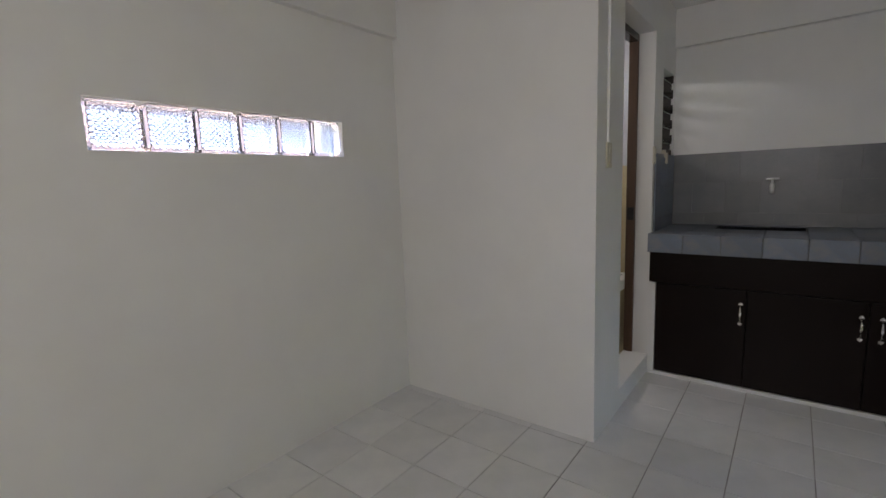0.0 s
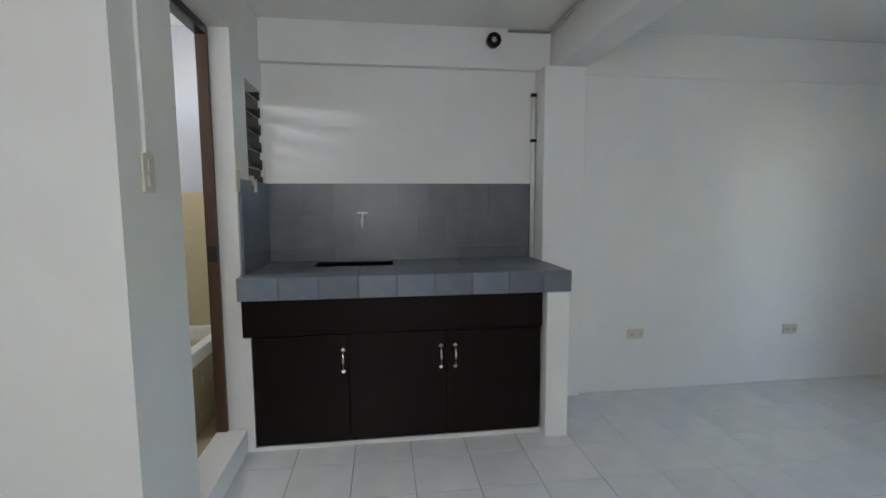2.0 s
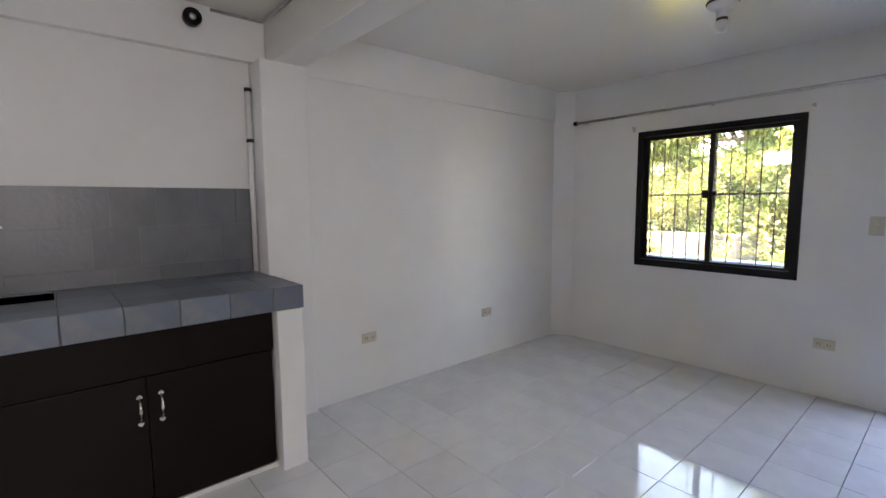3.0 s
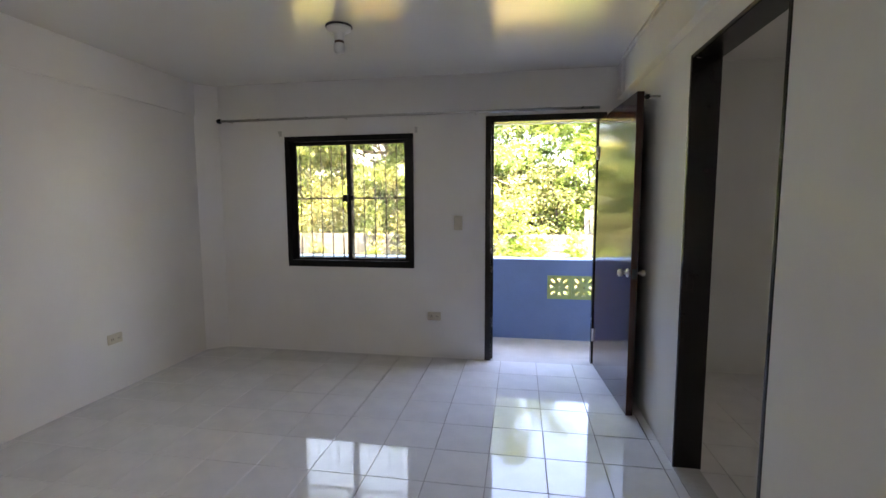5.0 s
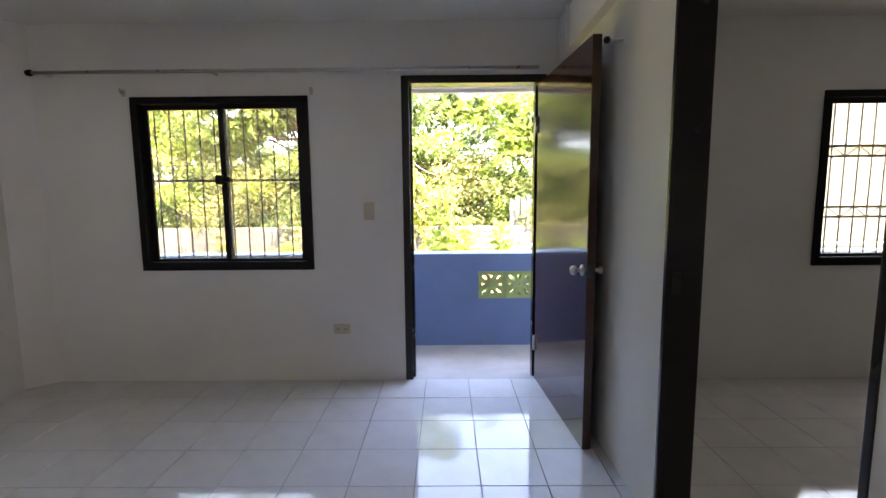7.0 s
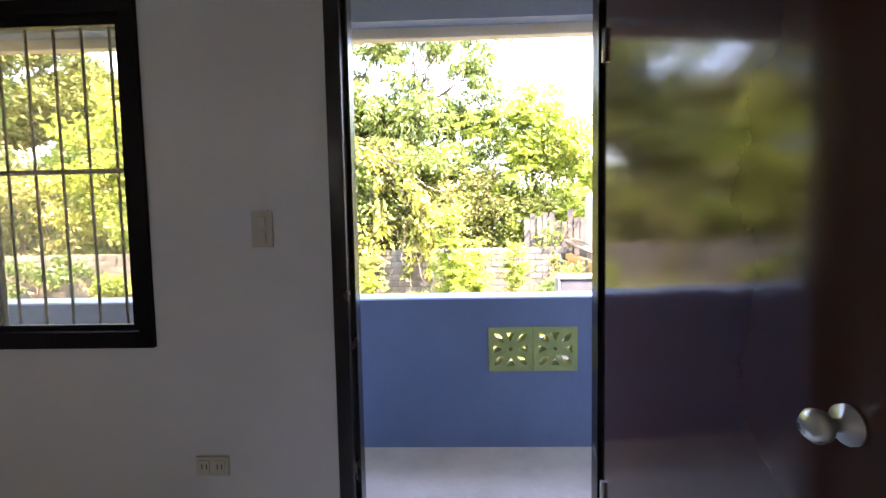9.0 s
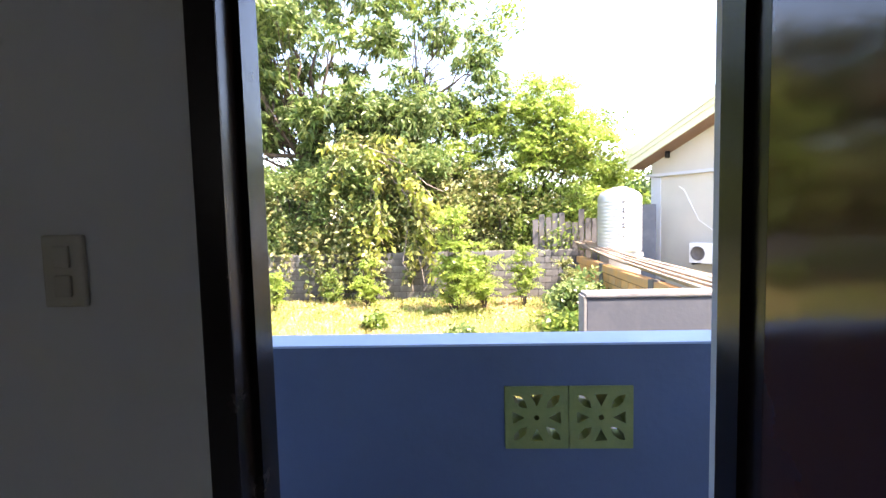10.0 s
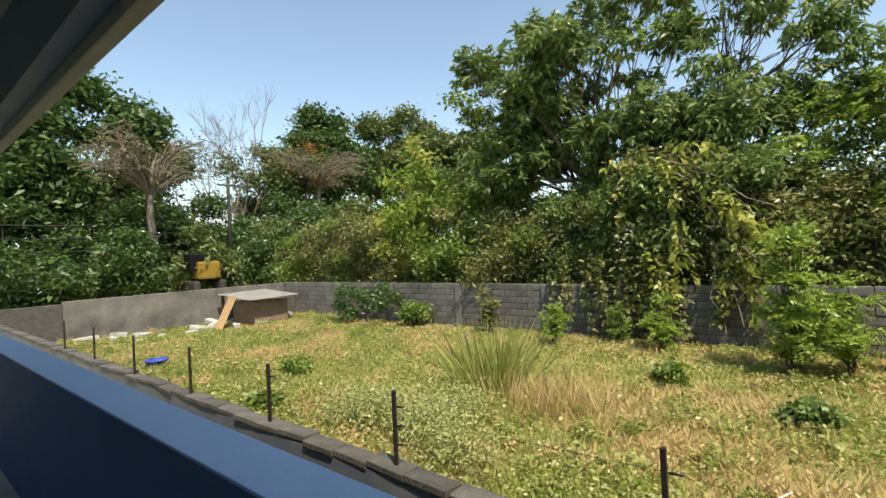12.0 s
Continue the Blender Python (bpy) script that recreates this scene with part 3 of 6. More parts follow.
def bedroom_door():
    d = thing("door_2", (XR, (RY0 + RY1) / 2, 0.0), "dark brown door frame of the open bedroom doorway", "door frame", "", "structure")
    f, x0, x1 = 0.02, XR - 0.003, XR + RWT + 0.008
    part("jamb", boxm(x0, x1, RY1 - f, RY1, 0, RZ, bevel=0.004), M_FRAME, d)
    part("jamb", boxm(x0, x1, RY0, RY0 + f, 0, RZ, bevel=0.004), M_FRAME, d)
    part("head", boxm(x0, x1, RY0 + f, RY1 - f, RZ - f, RZ, bevel=0.004), M_FRAME, d)
    part("strike_plate", boxm(XR + 0.02, XR + 0.05, RY1 - f - 0.003, RY1 - f, 0.9, 0.98), M_IRON, d, "tarnished strike plate")


bedroom_door()
struct("bedroom_threshold", boxm(XR, XR + RWT, RY0 + 0.021, RY1 - 0.021, -0.006, 0.004), M_CONC, "worn cement strip in the bedroom doorway", "threshold")


# ---- kitchen ----
CX, CZ0, CZ1, CY1 = 0.525, 0.808, 0.921, -2.925
CAB_Y1, CAB_X = -3.065, 0.465


def kitchen():
    c = thing("kitchen_counter", (0.2, -3.78, CZ0), "blue-grey tiled concrete kitchen counter with a sunken sink", "counter")
    sx0, sx1, sy0, sy1 = -0.09, 0.14, -4.33, -3.865
    zb = CZ1 - 0.012
    for a in ((KX, sx0, BY, CY1), (sx1, CX - 0.01, BY, CY1), (sx0, sx1, BY, sy0), (sx0, sx1, sy1, CY1)):
        y1 = a[3] if a[3] != CY1 else CY1
        part("slab", boxm(a[0], a[1], a[2], y1 - 0.01 if y1 == CY1 else y1, CZ0, zb), M_CGROUT, c)
    part("basin", box(box(box(box(boxm(sx0, sx1, sy0, sy1, 0.80, 0.81), sx0 - 0.004, sx0, sy0, sy1, 0.81, CZ1 - 0.004), sx1, sx1 + 0.004, sy0, sy1, 0.81, CZ1 - 0.004),
                          sx0, sx1, sy0 - 0.004, sy0, 0.81, CZ1 - 0.004), sx0, sx1, sy1, sy1 + 0.004, 0.81, CZ1 - 0.004), M_CONC, c, "grey cement sink basin")
    part("drain", lathe(bmesh.new(), [(0.03, 0), (0.03, 0.003), (0.02, 0.004), (0.001, 0.002)], ((sx0 + sx1) / 2, (sy0 + sy1) / 2, 0.81)), M_STEEL, c)
    # tiles: front edge, end and top
    rnd = random.Random(3)
    w = 0.196
    fr = mesh_of("edge_tile", boxm(-0.005, 0.005, -w / 2 + 0.002, w / 2 - 0.002, -(CZ1 - CZ0) / 2, (CZ1 - CZ0) / 2, bevel=0.003), M_CTILE)
    y = BY + w / 2
    while y + w / 2 < CY1 + 0.02:
        piece("edge_tile", fr, c, (CX - 0.004, y, (CZ0 + CZ1) / 2))
        y += w
    rest = CY1 - (y - w / 2)
    if rest > 0.02:
        part("edge_tile", boxm(CX - 0.009, CX + 0.001, y - w / 2 + 0.002, CY1, CZ0, CZ1, bevel=0.003), M_CTILE, c)
    for xa, xb in ((0.13, 0.325), (0.328, CX - 0.011)):
        part("end_tile", boxm(xa, xb, CY1 - 0.009, CY1 + 0.001, CZ0, CZ1 - 0.001, bevel=0.003), M_CTILE, c)
    xs = [KX, -0.03, 0.16, 0.345, CX - 0.01]
    for i in range(4):
        y = BY
        off = 0
        while y < CY1 - 0.02:
            y1 = min(y + w, CY1 - 0.01)
            xa, xb = xs[i] + 0.0015, xs[i + 1] - 0.0015
            ya, yb = y + 0.0015, y1 - 0.0015
            cells = [(xa, xb, ya, yb)]
            out = []
            for (p, q, r, s) in cells:          # cut the sink's mouth out
                if q <= sx0 or p >= sx1 or s <= sy0 or r >= sy1:
                    out.append((p, q, r, s))
                    continue
                if p < sx0:
                    out.append((p, sx0, r, s))
                if q > sx1:
                    out.append((sx1, q, r, s))
                m0, m1 = max(p, sx0), min(q, sx1)
                if r < sy0:
                    out.append((m0, m1, r, sy0))
                if s > sy1:
                    out.append((m0, m1, sy1, s))
            for (p, q, r, s) in out:
                if q - p > 0.006 and s - r > 0.006:
                    part("top_tile", boxm(p, q, r, s, zb, CZ1), M_CTILE, c)
            y += w
    leg = thing("counter_leg", (0.33, -3.0, 0), "white plastered pier under the counter's end", "pier")
    part("pier", boxm(0.12, 0.537, CAB_Y1 + 0.002, CY1 - 0.012, 0, CZ0, bevel=0.006), M_WALL, leg)
    # backsplash
    bs = thing("backsplash", (KX, -3.78, CZ1), "slate grey tiled backsplash above the counter", "backsplash")
    zt = 1.413
    part("bed", box(boxm(KX, KX + 0.004, BY, -2.925, CZ1, zt - 0.003), KX + 0.004, CX - 0.12, BY, BY + 0.004, CZ1, zt - 0.003), M_CGROUT, bs)
    rows = [(CZ1, CZ1 + 0.085), (CZ1 + 0.085, CZ1 + 0.29), (CZ1 + 0.29, zt)]
    for r, (z0, z1) in enumerate(rows):
        y = BY + 0.014
        first = True
        while y < -2.94:
            st = 0.2 if not (first and r % 2) else 0.12
            first = False
            y1 = min(y + st, -2.9252)
            part("wall_tile", boxm(KX + 0.002, KX + 0.012, y + 0.001, y1 - 0.001, z0 + 0.001, z1 - 0.001), M_BTILE, bs)
            y += st
        x = KX + 0.014
        while x < CX - 0.13:
            x1 = min(x + 0.2, CX - 0.12)
            part("wall_tile", boxm(x + 0.001, x1 - 0.001, BY + 0.002, BY + 0.012, z0 + 0.001, z1 - 0.001), M_CTILE, bs)
            x += 0.2
    # cabinet
    k = thing("kitchen_cabinet", (0.25, -3.86, 0.0), "dark brown painted cabinet with three doors under the counter", "cabinet")
    zd = 0.605
    part("body", box(boxm(0.2, CAB_X - 0.02, BY + 0.02, CAB_Y1, 0.03, CZ0), 0.2, CAB_X - 0.03, BY + 0.02, CAB_Y1, 0.0, 0.03), M_CAB, k)
    part("drawer_rail", boxm(CAB_X - 0.02, CAB_X + 0.006, BY + 0.004, CAB_Y1, zd + 0.006, CZ0 - 0.001, bevel=0.003), M_CAB, k, "plain dark apron board")
    ys = [BY + 0.045, -4.115, -3.60, CAB_Y1 - 0.012]
    for i, (a, b) in enumerate(zip(ys, ys[1:])):
        dr = part("cabinet_door", boxm(CAB_X - 0.018, CAB_X + 0.002, a + 0.002, b - 0.002, 0.028, zd, bevel=0.003), M_CAB, k)
        hy = b - 0.028 if i < 2 else a + 0.05
        h = bmesh.new()
        z0, z1 = 0.41, 0.525
        tube(h, [(CAB_X + 0.006, hy, z0 + 0.008), (CAB_X + 0.026, hy, z0 + 0.026), (CAB_X + 0.03, hy, (z0 + z1) / 2), (CAB_X + 0.026, hy, z1 - 0.026), (CAB_X + 0.006, hy, z1 - 0.008)], [0.006, 0.005, 0.0075, 0.005, 0.006], 10)
        for zc in (z0, z1):
            s = 1 if zc == z1 else -1
            pr = [(-0.014, -0.006), (0.014, -0.006), (0.011, 0.006), (0, 0.015), (-0.011, 0.006)]
            va = [h.verts.new((CAB_X + 0.002, hy + p, zc + q * s)) for p, q in pr]
            vb = [h.verts.new((CAB_X + 0.007, hy + p * 0.85, zc + q * s * 0.85)) for p, q in pr]
            h.faces.new(va)
            h.faces.new(vb)
            for q in range(5):
                h.faces.new((va[q], va[(q + 1) % 5], vb[(q + 1) % 5], vb[q]))
        part("handle", h, M_CHROME, dr, "shiny metal bow handle")
    part("plinth_strip", boxm(CAB_X - 0.02, CAB_X + 0.003, BY + 0.03, CAB_Y1, 0.0, 0.022), M_WALL, k, "thin white strip along the cabinet's foot")
    part("side_strip", boxm(CAB_X - 0.02, CAB_X + 0.002, BY + 0.003, BY + 0.042, 0.0, zd), M_WALL, k, "white plaster strip beside the doors")
    # tap
    t = thing("water_tap", (KX + 0.012, -4.05, 1.2), "small white plastic water tap on the backsplash", "tap")
    part("spout", tube(bmesh.new(), [(KX + 0.012, -4.05, 1.195), (KX + 0.06, -4.05, 1.195), (KX + 0.085, -4.05, 1.18), (KX + 0.09, -4.05, 1.135)], [0.012, 0.013, 0.014, 0.011], 10), M_PLASTW, t)
    part("tap_handle", box(tube(bmesh.new(), [(KX + 0.06, -4.05, 1.195), (KX + 0.06, -4.05, 1.225)], 0.008, 8), KX + 0.05, KX + 0.07, -4.085, -4.015, 1.222, 1.234, bevel=0.004), M_PLASTW, t)


kitchen()


# ---- vent block in the parapet ----
def vent_block(x0, x1):
    t = thing("vent_block", ((x0 + x1) / 2, PY0, VZ0), "olive green pierced decorative concrete vent block", "vent block", "vent blocks in the parapet")
    cx, cz, h = (x0 + x1) / 2, (VZ0 + VZ1) / 2, (x1 - x0) / 2
    bm = bmesh.new()

    def loop(pts):
        v = [bm.verts.new((cx + p * h, PY0 - 0.006, cz + q * h)) for p, q in pts]
        return [bm.edges.new((v[i], v[(i + 1) % len(v)])) for i in range(len(v))]
    es = loop([(-0.985, -1), (0.985, -1), (0.985, 1), (-0.985, 1)])
    for k in range(4):
        a = k * math.pi / 2
        ca, sa = math.cos(a), math.sin(a)
        tri = [(0.36, 0.0), (0.74, 0.20), (0.76, -0.20)]
        es += loop([(p * ca - q * sa, p * sa + q * ca) for p, q in tri])
        a += math.pi / 4
        ca, sa = math.cos(a), math.sin(a)
        lf = [(0.42, 0.0), (0.62, 0.13), (0.86, 0.12), (1.04, 0.0), (0.86, -0.12), (0.62, -0.13)]
        es += loop([(p * ca - q * sa, p * sa + q * ca) for p, q in lf])
    es += loop([(0.09 * math.cos(k * math.pi / 4), 0.09 * math.sin(k * math.pi / 4)) for k in range(8)])
    bmesh.ops.triangle_fill(bm, use_beauty=True, use_dissolve=False, edges=es)
    r = bmesh.ops.extrude_face_region(bm, geom=list(bm.faces))
    bmesh.ops.translate(bm, verts=[v for v in r["geom"] if isinstance(v, bmesh.types.BMVert)], vec=(0, 0.09, 0))
    part("pierced_block", bm, M_GREENV, t)


vent_block(VX0, (VX0 + VX1) / 2)
vent_block((VX0 + VX1) / 2, VX1)


# ---- bathroom doorway, louvre window, bath ----
def bathroom():
    d = thing("door_3", (0.75, BY - 0.12, BDS), "brown wooden frame of the open bathroom doorway", "door frame", "", "structure")
    y0, y1 = BY - 0.15, BY - 0.095
    part("jamb", boxm(BD0 + 0.002, BD0 + 0.024, y0, y1, BDS, BDT - 0.002, bevel=0.004), M_WOODJ, d)
    part("jamb", boxm(BD1 - 0.045, BD1 - 0.004, y0, y1, BDS, BDT - 0.002, bevel=0.004), M_WOODJ, d)
    part("head", boxm(BD0 + 0.024, BD1 - 0.045, y0, y1, BDT - 0.045, BDT - 0.002, bevel=0.004), M_FRAME, d)
    part("strike_plate", boxm(BD0 + 0.024, BD0 + 0.032, y0 + 0.01, y1 - 0.005, 1.0, 1.08), M_IRON, d, "dark strike plate")
    w = thing("louvre_window", ((JX0 + JX1) / 2, BY - 0.06, JZ0), "small louvre window with tilted glass slats above the counter", "window", "", "structure")
    ch = part("side_channel", boxm(JX0, JX0 + 0.012, BY - 0.1, BY - 0.02, JZ0, JZ1), M_IRON, w, "dark tarnished side channel")
    for k in range(6):
        zc = JZ0 + 0.05 + k * (JZ1 - JZ0 - 0.07) / 5
        part("clip", box(boxm(JX0 + 0.012, JX0 + 0.026, BY - 0.085, BY - 0.012, zc - 0.012, zc + 0.016, bevel=0.003), JX0 + 0.012, JX0 + 0.02, BY - 0.02, BY - 0.006, zc - 0.03, zc + 0.03), M_IRON, ch, "dark louvre clip")
    part("side_channel", boxm(JX1 - 0.012, JX1, BY - 0.1, BY - 0.03, JZ0, JZ1), M_STEEL, w, "aluminium side channel")
    n = 6
    me = boxm(-(JX1 - JX0) / 2 + 0.014, (JX1 - JX0) / 2 - 0.014, -0.05, 0.05, -0.003, 0.003)
    m = mesh_of("glass_slat", me, M_LOUVRE)
    for k in range(n):
        piece("glass_slat", m, w, ((JX0 + JX1) / 2, BY - 0.06, JZ0 + 0.05 + k * (JZ1 - JZ0 - 0.07) / (n - 1)), (radians(-38), 0, 0))
    part("crank", box(boxm(JX1 - 0.03, JX1 - 0.012, BY - 0.03, BY + 0.02, JZ0 + 0.02, JZ0 + 0.07, bevel=0.003), JX1 - 0.05, JX1 - 0.02, BY + 0.02, BY + 0.03, JZ0 - 0.02, JZ0 + 0.05), M_PLAST, w)
    b = thing("bath_basin", (0.1, -5.3, 0.02), "white glazed water trough with a beige tiled front", "basin")
    part("front", boxm(KX - 0.12, 0.35, -5.7, -4.95, 0.02, 0.42), M_BEIGE, b)
    part("rim", box(box(box(boxm(KX - 0.12, 0.37, -5.72, -5.66, 0.42, 0.5, bevel=0.01), KX - 0.12, 0.37, -4.99, -4.93, 0.42, 0.5, bevel=0.01),
                        KX - 0.12, KX - 0.06, -5.66, -4.99, 0.42, 0.5), 0.31, 0.37, -5.66, -4.99, 0.42, 0.5, bevel=0.01), M_PLASTW, b, "white glazed rim")


bathroom()


# ---- small fixtures ----
def outlet(at, normal, label="ivory double power outlet on the white wall", kind="outlet", holes=True, w=0.115, h=0.07):
    t = thing("power_outlet" if kind == "outlet" else "light_switch", at, label, kind)
    t.rotation_euler = (0, 0, {'x': 0, '-y': -math.pi / 2, 'y': math.pi / 2}[normal])
    part("plate", boxm(0, 0.009, -w / 2, w / 2, -h / 2, h / 2, bevel=0.004), M_PLAST, t, local=True)
    if holes:
        for s in (-0.026, 0.026):
            g = part("socket", boxm(0.009, 0.012, s - 0.018, s + 0.018, -0.022, 0.022, bevel=0.002), M_PLAST, t, local=True)
            part("slot", boxm(0.012, 0.0125, s - 0.009, s - 0.006, -0.009, 0.009), M_HOLE, g, local=True)
            part("slot", boxm(0.012, 0.0125, s + 0.006, s + 0.009, -0.009, 0.009), M_HOLE, g, local=True)
    else:
        for z in (-0.024, 0.024):
            part("rocker", boxm(0.009, 0.014, -0.014, 0.014, z - 0.018, z + 0.018, bevel=0.003), M_PLAST, t, local=True)
    return t


outlet((0.0, -2.235, 0.394), 'x')
outlet((0.0, -1.059, 0.38), 'x')
outlet((2.098, 0.0, 0.362), '-y')
outlet((2.305, 0.0, 1.16), '-y', "ivory light switch beside the front door", "switch", False, 0.07, 0.118)
outlet((1.305, BY, 1.38), 'y', "ivory light switch beside the bathroom door", "switch", False, 0.07, 0.118)
outlet((0.43, BY, 1.40), 'y', "small ivory switch box beside the louvre window", "switch", False, 0.05, 0.11)

cd = thing("cable_duct", (1.315, BY, 1.44), "white plastic cable duct running up from the switch", "cable duct")
part("duct", boxm(1.305, 1.325, BY, BY + 0.012, 1.44, ZK, bevel=0.002), M_PLASTW, cd)
cd = thing("cable_duct", (XR - 0.055, -0.24, 2.11), "white plastic cable duct along the ceiling's edge", "cable duct")
part("duct", boxm(XR - 0.072, XR - 0.051, -0.255, -0.235, 2.11, ZC - 0.02), M_PLASTW, cd)
part("duct", boxm(XR - 0.072, XR - 0.051, BEAM_Y1, -0.235, ZC - 0.02, ZC, bevel=0.002), M_PLASTW, cd)
cd = thing("cable_conduit", (0.1, BEAM_Y0, ZK - 0.02), "thin grey conduit under the kitchen ceiling", "conduit")
part("conduit", tube(bmesh.new(), [(KX + 0.06, -3.12, ZK - 0.02), (KX + 0.07, BEAM_Y0 - 0.02, ZK - 0.02), (0.05, BEAM_Y0 - 0.012, ZK - 0.02), (3.4, BEAM_Y0 - 0.012, ZK - 0.02)], 0.009, 8), M_STEEL, cd)
pp = thing("water_pipe", (KX + 0.05, -2.935, CZ1), "grey-white vertical pipe in the corner above the counter", "pipe")
part("pipe", tube(bmesh.new(), [(KX + 0.03, -2.935, CZ1), (KX + 0.03, -2.935, 1.98)], 0.016, 10), M_PLASTW, pp)
for z in (1.97, 1.68):
    part("clip", tube(bmesh.new(), [(KX + 0.03, -2.935, z), (KX + 0.03, -2.935, z + 0.02)], 0.021, 10), M_IRON, pp)


def curtain_rod():
    r = thing("curtain_rod", (1.8, -0.074, 2.045), "thin grey metal curtain rod above window and door", "curtain rod")
    part("rod", tube(bmesh.new(), [(0.215, -0.074, 2.045), (3.40, -0.074, 2.047)], 0.011, 10), M_STEEL, r)
    part("end_cap", lathe(bmesh.new(), [(0.016, -0.03), (0.02, -0.02), (0.02, 0.0), (0.012, 0.005)], (0.215, -0.074, 2.045), 14, 'X'), M_BLACK, r, "black end cap")
    for x in (0.28, 1.35, 2.45):
        part("bracket", boxm(x - 0.008, x + 0.008, -0.074, 0.0, 2.036, 2.043), M_STEEL, r)
    for x in (0.737, 1.952):
        h = thing("curtain_hook", (x, 0.0, 1.93), "small bent metal curtain hook above the window", "hook", "curtain hooks")
        part("hook", tube(bmesh.new(), [(x, 0.0, 1.935), (x, -0.03, 1.935), (x + 0.012, -0.045, 1.925), (x + 0.005, -0.045, 1.95)], 0.006, 8), M_STEEL, h)
        part("plate", boxm(x - 0.012, x + 0.012, -0.004, 0.0, 1.91, 1.955), M_STEEL, h)


curtain_rod()
hk = thing("wall_hook", (XR, -0.955, 1.918), "short metal rod with a black knob on the white wall", "hook")
part("rod", tube(bmesh.new(), [(XR, -0.955, 1.918), (XR - 0.06, -0.955, 1.918)], 0.006, 8), M_STEEL, hk)
part("knob", lathe(bmesh.new(), [(0.006, 0.0), (0.015, -0.006), (0.015, -0.022), (0.006, -0.028)], (XR - 0.055, -0.955, 1.918), 14, 'X'), M_BLACK, hk)


def bulb_holder(x, y, z):
    t = thing("ceiling_lamp", (x, y, z), "unlit bulb in a white ceiling lamp holder", "lamp")
    part("rim", lathe(bmesh.new(), [(0.077, 0.0), (0.079, -0.006), (0.073, -0.010), (0.05, -0.010)], (x, y, z), 28), M_IRON, t, "dark rim of the base")
    part("base", lathe(bmesh.new(), [(0.072, -0.010), (0.068, -0.024), (0.042, -0.036), (0.030, -0.046), (0.028, -0.082), (0.02, -0.084)], (x, y, z), 28), M_PLASTW, t)
    part("collar", lathe(bmesh.new(), [(0.022, -0.082), (0.027, -0.084), (0.027, -0.094), (0.022, -0.096)], (x, y, z), 24), M_WOODJ, t, "reddish bulb collar")
    part("bulb", lathe(bmesh.new(), [(0.022, -0.095), (0.03, -0.105), (0.031, -0.135), (0.024, -0.152), (0.002, -0.158)], (x, y, z), 24), M_PLASTW, t, "white glass bulb")


bulb_holder(1.747, -1.11, ZC)
bulb_holder(1.25, -3.97, ZK)
sp = thing("spot_lamp", (KX + 0.05, -3.25, 2.30), "small black round spot lamp on the kitchen beam", "lamp")
part("bracket", box(boxm(KX + 0.05, KX + 0.06, -3.255, -3.195, 2.31, 2.36), KX + 0.06, KX + 0.10, -3.235, -3.215, 2.325, 2.345), M_PLASTW, sp, "white bracket")
part("head", lathe(bmesh.new(), [(0.03, -0.05), (0.042, -0.04), (0.045, 0.0), (0.04, 0.012), (0.03, 0.0), (0.012, -0.01), (0.001, -0.012)], (KX + 0.13, -3.225, 2.285), 20, 'X'), M_BLACK, sp)
part("lens", lathe(bmesh.new(), [(0.018, 0.0), (0.014, 0.006), (0.001, 0.008)], (KX + 0.13, -3.225, 2.285), 16, 'X'), M_STEEL, sp)


# ---- outside: the lot ----
GZ = -1.28                                   # ground level of the vacant lot
LX0, LX1, LY0, LY1 = -17.0, 6.35, 2.85, 13.0


def ground_mesh():
    bm = bmesh.new()
    n = 60
    xs = [-1500, -300, -90, -40] + [-24 + 42 * i / n for i in range(n + 1)] + [40, 120, 400, 1500]
    ys = [-1500, -300, -60, -8, -2, 1.0] + [1.6 + 16 * i / 40 for i in range(41)] + [30, 60, 150, 500, 2500]
    g = [[bm.verts.new((x, y, GZ - 0.02 + (0.10 * noise.noise(Vector((x * 0.35, y * 0.35, 3))) + 0.04 * noise.noise(Vector((x * 1.3, y * 1.3, 8))) if -24 < x < 18 and 3 < y < 13 else 0))) for y in ys] for x in xs]
    for i in range(len(xs) - 1):
        for j in range(len(ys) - 1):
            bm.faces.new((g[i][j], g[i + 1][j], g[i + 1][j + 1], g[i][j + 1])).smooth = True
    return bm


struct("ground", ground_mesh(), M_SOIL, "dry grassy ground of the vacant lot and beyond", "ground")


